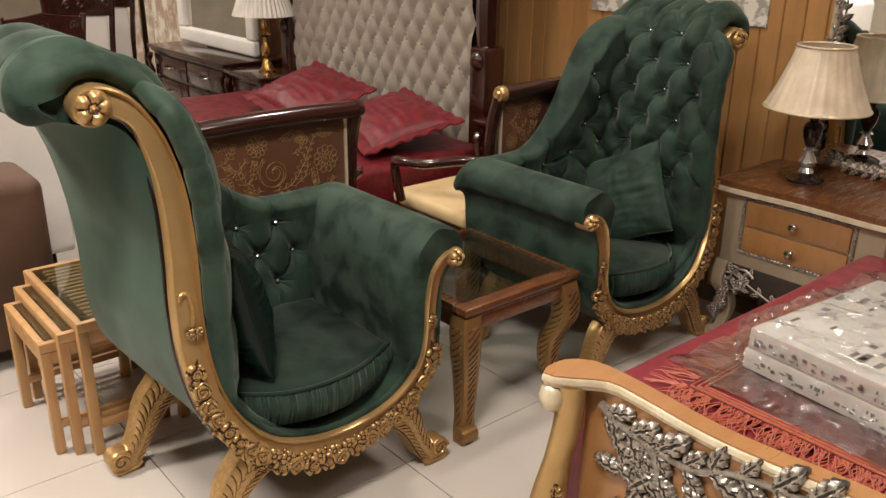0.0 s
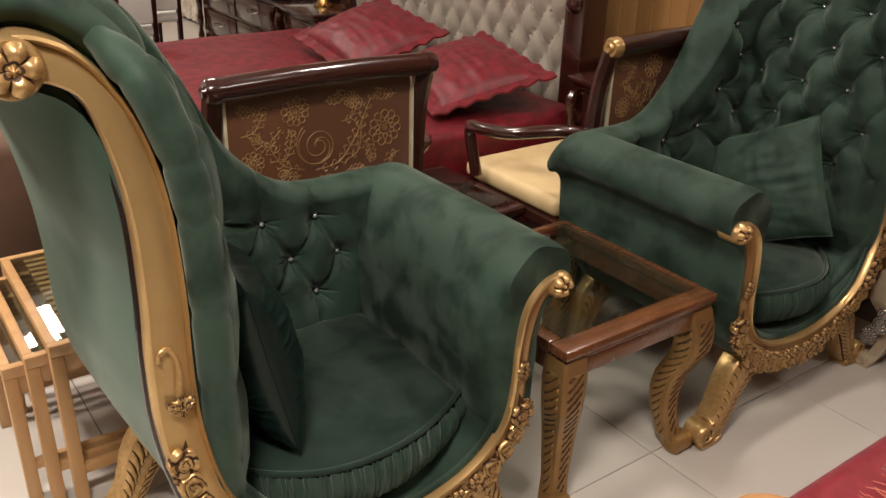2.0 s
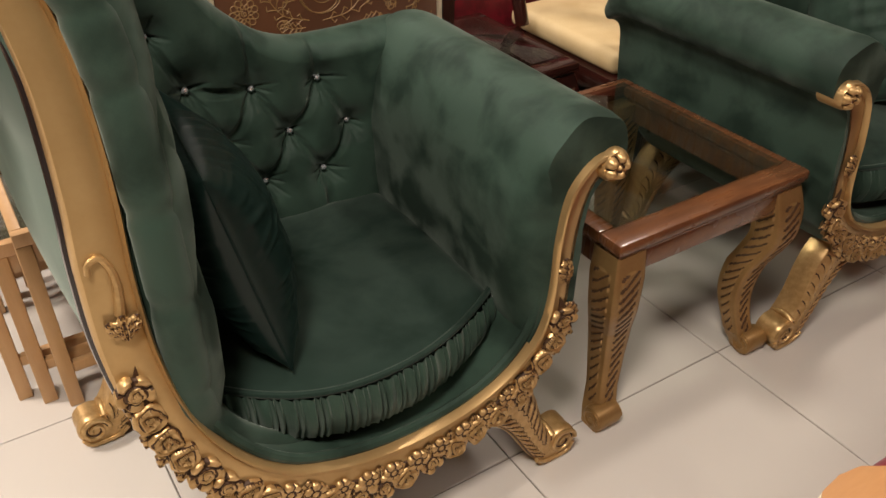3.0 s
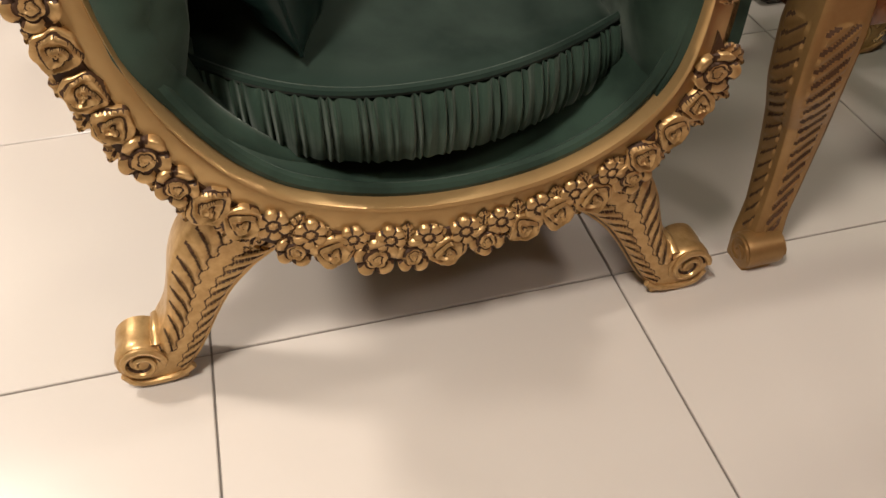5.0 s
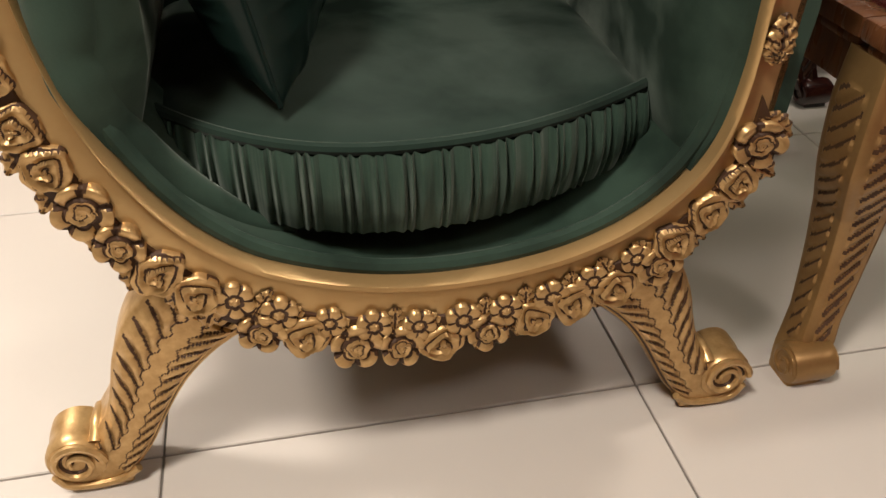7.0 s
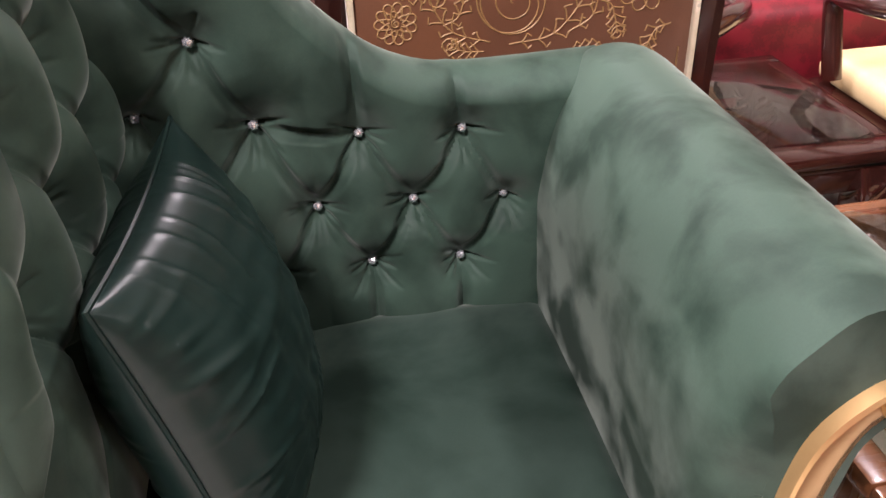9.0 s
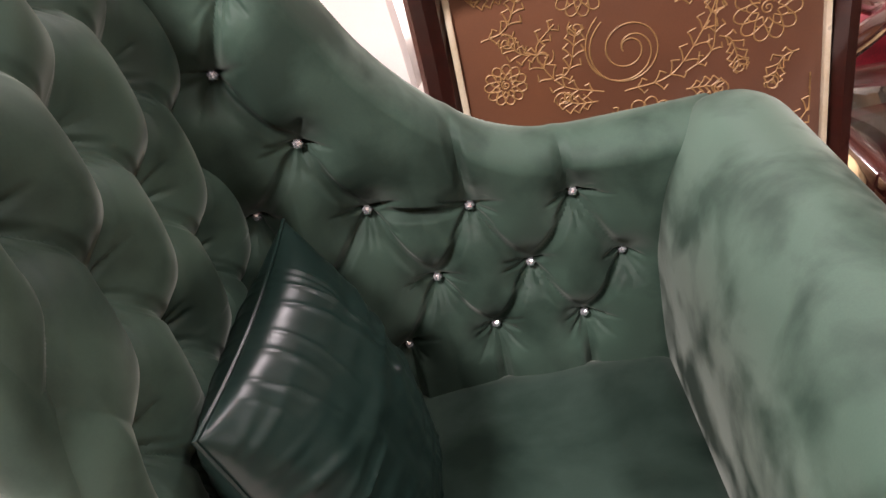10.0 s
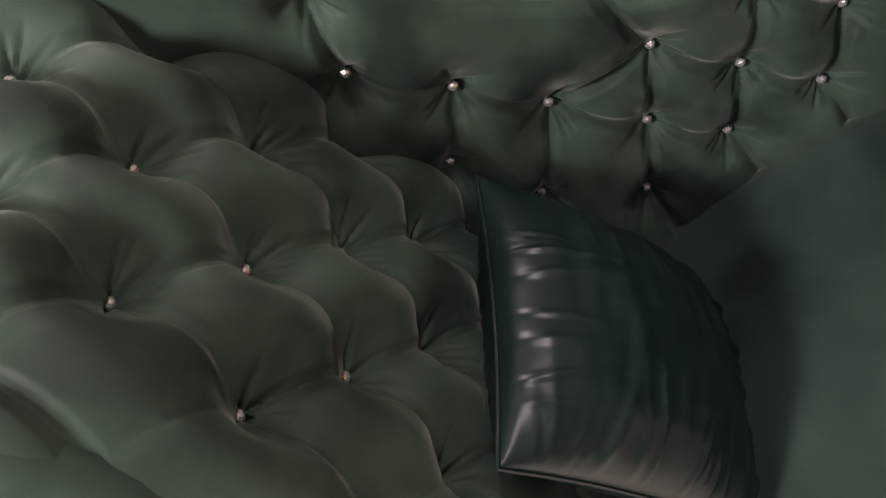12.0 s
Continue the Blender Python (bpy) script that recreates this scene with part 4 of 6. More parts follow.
# ---- cushions ----
def pillow_bm(w, h, t, n=44, seed=0, pinch=0.06, wrinkle=0.0045):
    """A stuffed square about its middle, in its own xy plane."""
    rnd = np.random.RandomState(seed)
    u = np.linspace(-1, 1, n)
    U, V = np.meshgrid(u, u, indexing="ij")
    X = U * w / 2 * (1 - pinch * (1 - V ** 2))
    Y = V * h / 2 * (1 - pinch * (1 - U ** 2))
    prof = np.clip((1 - U ** 2), 0, 1) ** 0.48 * np.clip((1 - V ** 2), 0, 1) ** 0.48
    ang = np.arctan2(V, U)
    wr = np.array([[noise.noise((U[i, j] * 2 + seed, V[i, j] * 7, 0)) + 0.7 * noise.noise((U[i, j] * 7, V[i, j] * 2.5 + seed, 3)) for j in range(n)] for i in range(n)]) * wrinkle * (0.8 if wrinkle > 0.005 else 1.6)
    wr = wr + 0.4 * wrinkle * np.sin(9 * ang + rnd.uniform(0, 6)) * np.sqrt(U ** 2 + V ** 2) ** 2
    if wrinkle > 0.005:
        for s0 in range(56):
            e0, q, reach, w0, amp0 = rnd.randint(4), rnd.uniform(-0.9, 0.9), rnd.uniform(0.15, 0.5), rnd.uniform(0.015, 0.035), rnd.uniform(0.003, 0.009)
            E, Q = [(1 - U, V), (1 + U, V), (1 - V, U), (1 + V, U)][e0]
            wr = wr + amp0 * np.exp(-((Q - q - 0.18 * E * np.sin(q * 9)) / w0) ** 2) * np.exp(-(E / reach) ** 2)
    bm = grid(np.stack([X, Y, prof * (t / 2 + wr)], 2))
    grid(np.stack([X, Y, -prof * (t / 2 + wr)], 2), bm=bm)
    bmesh.ops.remove_doubles(bm, verts=bm.verts, dist=0.0005)
    return bm


def cushion(name, m, w, h, t, material, label, cat, seed=0, flange=0.0, pinch=0.06, piping=True, wrinkle=0.0045):
    root = thing(name, m.translation, label, cat)
    bm = pillow_bm(w, h, t, 130 if wrinkle > 0.005 else 44, seed, pinch, wrinkle)
    rot = m.to_3x3().to_4x4()
    bmesh.ops.transform(bm, matrix=Matrix.Translation(m.translation) @ rot, verts=bm.verts)
    part("filling", bm, material, root)
    pts = []
    for k in range(80):
        a = k / 80 * 4
        s, f = int(a), a - int(a)
        u, v = [(-1 + 2 * f, -1), (1, -1 + 2 * f), (1 - 2 * f, 1), (-1, 1 - 2 * f)][s]
        pts.append((u * w / 2 * (1 - pinch * (1 - v * v)), v * h / 2 * (1 - pinch * (1 - u * u)), 0))
    if flange:
        P = np.array(pts)
        rip = 0.008 * np.sin(np.arange(80) * 1.9)[:, None] * np.array([0, 0, 1])
        out = P * np.array([1 + 2 * flange / w, 1 + 2 * flange / h, 1]) + rip
        bm = grid(np.stack([P * 0.985 + np.array([0, 0, 0.006]), out + np.array([0, 0, 0.004]), out - np.array([0, 0, 0.004]), P * 0.985 - np.array([0, 0, 0.006])], 1), closed_u=True)
        nm = "flange"
    elif piping:
        pts.append(pts[0])
        bm = tube(pts, 0.0028, 6, caps=False)
        nm = "piping"
    else:
        return root
    bmesh.ops.transform(bm, matrix=Matrix.Translation(m.translation) @ rot, verts=bm.verts)
    part(nm, bm, material, root)
    return root


def frame3(where, xdir, ydir):
    x = Vector(xdir).normalized()
    z = x.cross(Vector(ydir)).normalized()
    y = z.cross(x)
    return Matrix((( x.x, y.x, z.x, where[0]), (x.y, y.y, z.y, where[1]), (x.z, y.z, z.z, where[2]), (0, 0, 0, 1)))


cushion("throw_cushion", frame3((0.962, 2.108, 0.602), (0.033, 0.338, 0.0), (-0.087, -0.069, 0.364)), 0.338, 0.372, 0.18, VELVET_DARK, "dark green satin velvet cushion leaning on the armchair's tufted back", "cushion", 2, piping=True, wrinkle=0.0052)
cushion("throw_cushion", frame3((2.68, 2.14, 0.56), (0.2, -0.84, 0.4), (0.24, 0.4, 0.84)), 0.36, 0.36, 0.12, VELVET, "green velvet cushion tilted on its corner against the tufted back", "cushion", 5)


# ---- side tables with glass tops ----
def cabriole(x, y, ox, oy, top, material, root, r0=0.036, groove=True):
    """A square leg that swells at the knee, narrows and curls out at the foot; ox, oy: outward."""
    rows = []
    n, m = 170, 26
    face = np.linspace(-1, 1, m, endpoint=False)

    def lobe(k, u):
        """Phase along slanting carved strokes that fill the middle of a face."""
        if groove and 12 < k < 150 and abs(u) < 0.62 - 0.2 * k / n:
            return (k * 0.11 + 1.3 * u + 0.5 * u * u) % 1.0
        return None

    for k in range(n):
        f = k / (n - 1)
        z = top * (1 - f)
        off = 0.012 * np.sin(np.pi * min(1, f * 2.2)) - 0.024 * np.sin(np.pi * np.clip((f - 0.28) / 0.68, 0, 1)) ** 1.3 + 0.012 * (f > 0.88) * (f - 0.88) * 8
        r = np.interp(f, [0, 0.12, 0.3, 0.55, 0.82, 0.93, 1], [r0, r0 * 1.08, r0, r0 * 0.86, r0 * 0.68, r0 * 0.74, r0 * 0.7])
        row = []
        for side in range(4):
            for u in face:
                h = lobe(k, u)
                d = r * (1 - 0.1 * abs(u) ** 6) + (0.0045 * (math.sin(math.pi * h) ** 0.6 - 0.35) if h is not None else 0)
                w = r * u * (1 - 0.03 * abs(u) ** 6)
                a, b = ((d, w), (-w, d), (-d, -w), (w, -d))[side]
                row.append((x + ox * off + a, y + oy * off + b, z))
        rows.append(row)

    def slot(k, j):
        h = lobe(k, face[j % m] + 1 / m)
        return h is not None and h < 0.24

    leg = part("leg", grid(rows, closed_v=True, caps=True, slot=slot if groove else None), (material, PATINA_SHADE), root)
    tx, ty, tr = x + ox * 0.008, y + oy * 0.02, r0 * 0.8
    half = r0 * 0.85
    bm = lathe([(0.002, -half), (tr * 0.7, -half), (tr * 0.95, -half * 0.92), (tr, -half * 0.7), (tr * 0.97, 0), (tr, half * 0.7), (tr * 0.95, half * 0.92), (tr * 0.7, half), (0.002, half)], (tx, ty, tr), 26, None, "x")
    for s in (-1, 1):
        tube([(tx + s * half, ty + (b - tr) * oy, c) for b, c in spiral_path(tr, tr, tr * 0.85, 1.5, 30)], 0.003, 6, bm)
    part("toe", bm, material, leg)


def glass_table(x0, x1, y0, y1, top, wood, leg_mat, label):
    root = thing("glass_table", ((x0 + x1) / 2, (y0 + y1) / 2, 0), label, "side table")
    w, h, v = 0.058, 0.026, 0.04
    for q in ((x0, x1, y0, y0 + w), (x0, x1, y1 - v, y1), (x0, x0 + v, y0 + w, y1 - v), (x1 - v, x1, y0 + w, y1 - v)):
        part("top_rail", box(*q, top - h, top, 0.006), wood, root)
        bm = box(q[0] + 0.012, q[1] - 0.012, q[2] + 0.012, q[3] - 0.012, top - 0.085, top - h, 0.003)
        box(q[0] + 0.008, q[1] - 0.008, q[2] + 0.008, q[3] - 0.008, top - h - 0.013, top - h, 0.005, bm)
        part("apron", bm, wood, root)
    part("glass_pane", box(x0 + v - 0.008, x1 - v + 0.008, y0 + w - 0.008, y1 - v + 0.008, top - 0.001, top + 0.006, 0.001), PANE, root, "clear glass pane with a pale edge")
    for x, ox in ((x0 + 0.042, -1), (x1 - 0.042, 1)):
        for y, oy in ((y0 + 0.042, -1), (y1 - 0.042, 1)):
            cabriole(x, y, ox, oy, top - h - 0.01, leg_mat, root)
    return root


glass_table(1.585, 2.1, 1.85, 2.41, 0.48, WALNUT, GOLD_OLD, "walnut side table with inset glass top and gold carved legs")
glass_table(1.8, 2.12, 2.6, 3.08, 0.45, MAHOGANY, MAHOGANY, "dark mahogany side table with inset glass top")


# ---- wooden armchairs with brocade backs ----
def spiral(cx, cz, r, turns, a0, sgn=1, n=36):
    t = np.linspace(0, 1, n)
    a = a0 + sgn * 2 * np.pi * turns * t
    R = r * (1 - 0.88 * t)
    return np.stack([cx + R * np.cos(a), cz + R * np.sin(a)], 1)


def bloom_lines(cx, cz, R, petals, turn):
    """Outline of a many-petalled blossom with a ringed heart."""
    out = [spiral(cx, cz, R * 0.22, 1.6, turn)]
    for ring, (r0, r1) in enumerate(((0.25, 0.62), (0.55, 1.0))):
        for k in range(petals):
            a = turn + (k + 0.5 * ring) * 2 * math.pi / petals
            wide = 0.42 * R * r1 * 2 * math.pi / petals
            t = np.linspace(0, 1, 12)
            u, v = R * (r0 + (r1 - r0) * np.sin(np.pi * t) ** 0.7), wide * np.cos(np.pi * t)
            out.append(np.stack([cx + u * math.cos(a) - v * math.sin(a), cz + u * math.sin(a) + v * math.cos(a)], 1))
    return out


def frond_lines(path, size):
    """A stem with a row of curled, toothed leaflets to both sides."""
    out = [path]
    for i in range(3, len(path) - 2, 4):
        d = path[i + 1] - path[i - 1]
        a = math.atan2(d[1], d[0])
        k = size * (0.5 + 0.5 * math.sin(math.pi * i / len(path)))
        for s in (-1, 1):
            t = np.linspace(0, 1, 10)
            u, v = k * (t + 0.15 * np.sin(6 * t)), s * k * 0.75 * np.sin(np.pi * t * 0.8)
            out.append(np.stack([path[i][0] + u * math.cos(a) - v * math.sin(a), path[i][1] + u * math.sin(a) + v * math.cos(a)], 1))
    return out


def embroidery(x0, x1, z0, z1, y, seed):
    """Big scrolls, fronds and blossoms worked in thread on an upright panel."""
    bm = bmesh.new()
    w, h = x1 - x0, z1 - z0
    at = lambda u, v: (x0 + u * w, z0 + v * h)
    lines = []
    for u, v, R, sgn in ((0.46, 0.68, 0.13, 1), (0.2, 0.34, 0.12, -1), (0.76, 0.32, 0.12, 1)):
        c = at(u, v)
        lines.append(spiral(*c, R * h, 2.2, 2.2, sgn, 60))
        lines.append(spiral(*c, R * h * 1.16, 1.1, 2.2, sgn, 50))
        sweep = spline([(c[0] - 0.02 * w, c[1] - R * h * 1.1), (c[0] + sgn * 0.12 * w, c[1] - R * h * 0.9), (c[0] + sgn * 0.22 * w, c[1] + 0.02 * h), (c[0] + sgn * 0.27 * w, c[1] + 0.14 * h)], 34)
        lines += frond_lines(sweep, 0.05 * w)
        tail = spline([(c[0] - sgn * 0.08 * w, c[1] - R * h), (c[0] - sgn * 0.2 * w, c[1] - R * h * 0.6), (c[0] - sgn * 0.26 * w, c[1] + 0.05 * h), (c[0] - sgn * 0.2 * w, c[1] + 0.13 * h)], 34)
        lines += frond_lines(tail, 0.045 * w)
        lines.append(spiral(c[0] - sgn * 0.24 * w, c[1] + 0.03 * h, 0.035 * h, 1.3, 0.5, -sgn, 20))
    for u, v, R in ((0.34, 0.9, 0.085), (0.86, 0.72, 0.11), (0.1, 0.64, 0.07), (0.5, 0.4, 0.1), (0.5, 0.12, 0.08), (0.9, 0.12, 0.07), (0.08, 0.1, 0.06), (0.66, 0.92, 0.05)):
        lines += bloom_lines(*at(u, v), R * h, 11, seed + u * 7)
    for u, v, du, dv in ((0.05, 0.8, 0.12, 0.12), (0.22, 0.72, -0.1, 0.06), (0.24, 0.62, 0.08, 0.16), (0.6, 0.8, 0.1, 0.1), (0.72, 0.66, 0.06, -0.12), (0.95, 0.56, -0.08, -0.1), (0.93, 0.92, -0.12, 0.02), (0.5, 0.93, 0.1, 0.03), (0.36, 0.52, -0.1, 0.03), (0.36, 0.2, 0.1, -0.06), (0.64, 0.18, -0.06, -0.1), (0.15, 0.93, -0.1, 0.02), (0.62, 0.5, 0.1, -0.02)):
        a, b, c = at(u, v), at(u + du * 0.6, v + dv * 0.2), at(u + du, v + dv)
        lines += frond_lines(spline([a, b, c], 22), 0.042 * w)
        lines.append(spiral(*c, 0.03 * h, 1.4, u * 9, 1 if du > 0 else -1, 18))
    lines += frond_lines(spline([at(0.62, 0.56), at(0.7, 0.62), at(0.72, 0.78), at(0.78, 0.93)], 30), 0.04 * w)
    for q in lines:
        q = np.clip(q, [x0 + 0.008, z0 + 0.008], [x1 - 0.008, z1 - 0.008])
        tube([(px, y, pz) for px, pz in q], 0.0013, 4, bm, caps=False)
    return bm


def wooden_armchair(cx, y, label, seed):
    root = thing("wooden_armchair", (cx, y + 0.3, 0), label, "armchair", "wooden armchairs with brocade backs")
    W, T = 0.3, 0.945
    for s in (-1, 1):
        path = spline([(cx + s * W, y + 0.06, 0.0), (cx + s * W, y + 0.03, 0.3), (cx + s * W, y + 0.03, 0.55), (cx + s * W, y + 0.015, 0.8), (cx + s * W, y - 0.02, 0.93)], 24)
        part("stile", tube(path, 0.026, 8), MAHOGANY, root)
        part("scroll_end", lathe([(0.002, -0.006), (0.012, -0.01), (0.016, 0.0), (0.026, 0.0), (0.032, 0.01), (0.032, 0.03), (0.02, 0.034)] if s < 0 else [(0.02, -0.034), (0.032, -0.03), (0.032, -0.01), (0.026, 0), (0.016, 0), (0.012, 0.01), (0.002, 0.006)], (cx + s * (W + 0.02), y - 0.03, T), 20, None, "x"), GOLD_WORN if seed == 2 else MAHOGANY, root)
        arm = spline([(cx + s * W, y + 0.04, 0.66), (cx + s * (W + 0.08), y + 0.1, 0.665), (cx + s * (W + 0.17), y + 0.22, 0.64), (cx + s * (W + 0.18), y + 0.36, 0.62), (cx + s * (W + 0.15), y + 0.46, 0.6), (cx + s * (W + 0.14), y + 0.47, 0.55), (cx + s * (W + 0.13), y + 0.44, 0.42)], 30)
        part("arm", tube(arm, np.linspace(0.02, 0.022, 30), 10), MAHOGANY, root)
        part("front_leg", tube(spline([(cx + s * (W + 0.06), y + 0.52, 0.4), (cx + s * (W + 0.08), y + 0.55, 0.25), (cx + s * (W + 0.06), y + 0.52, 0.1), (cx + s * (W + 0.08), y + 0.56, 0.0)], 16), np.linspace(0.03, 0.016, 16), 8), MAHOGANY, root)
    part("crest_rail", tube([(cx - W, y - 0.03, T), (cx - 0.1, y - 0.03, T + 0.006), (cx + 0.1, y - 0.03, T + 0.006), (cx + W, y - 0.03, T)], 0.03, 14), MAHOGANY, root)
    panel = part("back_panel", box(cx - W + 0.03, cx + W - 0.03, y + 0.0, y + 0.05, 0.42, T - 0.02, 0.01), FLORAL, root, "brown satin brocade back panel")
    part("embroidery", embroidery(cx - W + 0.045, cx + W - 0.045, 0.45, T - 0.04, y - 0.0008, seed), THREAD, panel, "scrolling gold thread flowers")
    for q in ((cx - W + 0.026, cx - W + 0.036, 0.42, T - 0.03), (cx + W - 0.036, cx + W - 0.026, 0.42, T - 0.03)):
        part("gold_bead", box(q[0], q[1], y - 0.008, y + 0.006, q[2], q[3], 0.003), IVORY_EDGE, root)
    part("lower_rail", box(cx - W, cx + W, y + 0.005, y + 0.045, 0.36, 0.425, 0.006), MAHOGANY, root)
    part("seat_frame", box(cx - W - 0.1, cx + W + 0.1, y + 0.06, y + 0.58, 0.3, 0.37, 0.015), MAHOGANY, root)
    seat = box(cx - W - 0.09, cx + W + 0.09, y + 0.065, y + 0.57, 0.37, 0.44, 0.03, seg=4)
    part("seat_cushion", seat, SEAT_FABRIC, root, "cream striped satin seat")
    return root


wooden_armchair(1.43, 2.64, "dark mahogany armchair with brown brocade back and cream seat", 1)
wooden_armchair(2.64, 2.54, "mahogany armchair with gold scroll ends and brocade back", 2)


# ---- red bed with the tall tufted headboard ----
def drape(x0, x1, y0, y1, z0, z1, seed=0, nx=60, ny=60, r=0.05):
    """A cover over a mattress: crowned top, rounded edges, hanging sides with soft folds."""
    rnd = np.random.RandomState(seed)
    bm = box(x0, x1, y0, y1, z0, z1, r, seg=5)
    bmesh.ops.subdivide_edges(bm, edges=[e for e in bm.edges if e.calc_length() > 0.3], cuts=24, use_grid_fill=True)
    for v in bm.verts:
        x, y, z = v.co
        if z > z1 - 0.01:
            v.co.z += 0.006 * noise.noise((x * 3, y * 3, seed)) + 0.003 * noise.noise((x * 11, y * 11, seed))
        else:
            k = (z1 - z) / (z1 - z0)
            n = 0.018 * k * noise.noise((x * 6, y * 6, seed))
            if abs(y - y0) < 0.03 or abs(y - y1) < 0.03:
                v.co.y += n
            else:
                v.co.x += n
    return bm


bed = thing("red_bed", (2.0, 4.1, 0), "double bed with red damask cover and tall tufted headboard", "bed")
part("cover", drape(1.4, 2.9, 3.16, 5.25, 0.08, 0.53, 3), RED, bed, "dark red damask bedspread")
n1, n2 = 120, 150
yy, zz = np.linspace(3.34, 5.08, n1), np.linspace(0.35, 2.05, n2)
Y, Z = np.meshgrid(yy, zz, indexing="ij")
a, b = (Y - 3.34) / 0.125 + (Z - 0.3) / 0.2, (Y - 3.34) / 0.125 - (Z - 0.3) / 0.2
pad = 0.035 * (np.abs(np.sin(np.pi * a / 1)) * np.abs(np.sin(np.pi * b / 1))) ** 0.4
part("tufted_panel", grid(np.stack([2.96 - pad, Y, Z], 2)), TAUPE, bed, "taupe velvet diamond-tufted headboard panel")
part("headboard_back", box(2.97, 3.04, 3.3, 5.1, 0.1, 2.08, 0.005), MAHOGANY, bed)
for s in (3.27, 5.13):
    post = part("post", box(2.9, 3.04, s - 0.06, s + 0.06, 0, 1.0, 0.02), MAHOGANY, bed, "dark carved headboard post")
    part("post_top", tube(spline([(2.97, s, 1.0), (2.96, s - 0.01 * (1 if s < 4 else -1), 1.25), (2.97, s - 0.05 * (1 if s < 4 else -1), 1.6), (2.98, s - 0.06, 2.05)], 20), np.linspace(0.055, 0.075, 20), 8), MAHOGANY, post)
    part("rosette", lathe([(0.002, -0.02), (0.02, -0.018), (0.035, -0.01), (0.045, 0.0), (0.03, 0.01)], (2.895, s, 0.93), 18, None, "x"), MAHOGANY, post)
part("side_rail", box(1.4, 2.92, 3.12, 3.15, 0.12, 0.3, 0.01), MAHOGANY, bed)
part("footboard", box(1.33, 1.39, 3.1, 5.3, 0.05, 0.5, 0.02), MAHOGANY, bed)
cushion("bed_pillow", frame3((2.56, 3.55, 0.64), (0.25, 0.95, 0.05), (-0.86, 0.25, -0.22)), 0.62, 0.42, 0.16, RED, "dark red damask pillow with a wide flange", "pillow", 7, 0.05, 0.03)
cushion("bed_pillow", frame3((2.55, 4.3, 0.66), (0.1, 0.98, 0.08), (-0.86, 0.12, -0.3)), 0.62, 0.42, 0.17, RED, "dark red damask pillow with a wide flange", "pillow", 9, 0.05, 0.03)


# ---- dark nightstands, dresser, far mirror and lamp ----
def drawer_unit(name, x0, x1, y0, y1, top, rows, cols, label, cat, wood, handle):
    root = thing(name, ((x0 + x1) / 2, (y0 + y1) / 2, 0), label, cat)
    part("body", box(x0 + 0.02, x1, y0 + 0.02, y1 - 0.02, 0.06, top - 0.05, 0.006), wood, root)
    bm = box(x0 - 0.02, x1, y0 - 0.015, y1 + 0.015, top - 0.025, top, 0.008)
    box(x0, x1, y0, y1, top - 0.05, top - 0.025, 0.01, bm)
    part("top", bm, wood, root)
    part("plinth", box(x0 + 0.005, x1, y0 + 0.005, y1 - 0.005, 0, 0.07, 0.01), wood, root)
    w, h = (y1 - y0 - 0.1) / cols, (top - 0.14) / rows
    for i in range(rows):
        for j in range(cols):
            a, c = y0 + 0.05 + j * w, 0.085 + i * h
            dr = part("drawer", box(x0 + 0.006, x0 + 0.03, a + 0.012, a + w - 0.012, c + 0.01, c + h - 0.01, 0.006), wood, root)
            m = (a + w / 2, c + h / 2)
            part("handle", tube(spline([(x0 + 0.008, m[0] - 0.06, m[1] + 0.004), (x0 - 0.016, m[0] - 0.045, m[1]), (x0 - 0.018, m[0], m[1] - 0.008), (x0 - 0.016, m[0] + 0.045, m[1]), (x0 + 0.008, m[0] + 0.06, m[1] + 0.004)], 16), 0.0055, 8), handle, dr, "polished metal pull")
    for y in (y0 + 0.02, y1 - 0.02):
        path = spline([(x0 - 0.004, y, top - 0.06), (x0 - 0.022, y, top - 0.12), (x0 - 0.004, y, top - 0.22), (x0 - 0.012, y, 0.12), (x0 - 0.01, y, 0.0)], 26)
        part("carved_pilaster", tube(path, 0.018 + 0.006 * np.sin(np.arange(26) * 1.3), 8), wood, root)
    return root


drawer_unit("dresser", 2.65, 3.12, 5.52, 6.78, 0.665, 3, 2, "dark mahogany dresser with rows of drawers", "dresser", MAHOGANY, CHROME)
drawer_unit("nightstand", 2.64, 3.1, 5.0, 5.46, 0.64, 2, 1, "dark mahogany nightstand beside the tufted headboard", "nightstand", MAHOGANY, CHROME)
drawer_unit("nightstand", 2.76, 3.25, 2.72, 3.1, 0.69, 2, 1, "dark mahogany nightstand behind the wooden armchair", "nightstand", MAHOGANY, CHROME)


def mirror_frame(name, x, y0, y1, z0, z1, w, material, label, depth=0.05):
    root = thing(name, (x, (y0 + y1) / 2, z0), label, "mirror")
    for q in ((y0, y1, z0, z0 + w), (y0, y1, z1 - w, z1), (y0, y0 + w, z0 + w, z1 - w), (y1 - w, y1, z0 + w, z1 - w)):
        part("frame_bar", box(x - depth, x, q[0], q[1], q[2], q[3], min(0.02, depth * 0.4), seg=3), material, root)
    part("mirror_glass", box(x - 0.02, x - 0.012, y0 + w - 0.004, y1 - w + 0.004, z0 + w - 0.004, z1 - w + 0.004, 0), MIRROR, root, "plain mirror glass", smooth=False)
    return root


mirror_frame("dresser_mirror", 2.99, 5.62, 6.86, 0.668, 1.55, 0.11, WHITE, "wide mirror in a white upholstered frame on the dresser", 0.06)


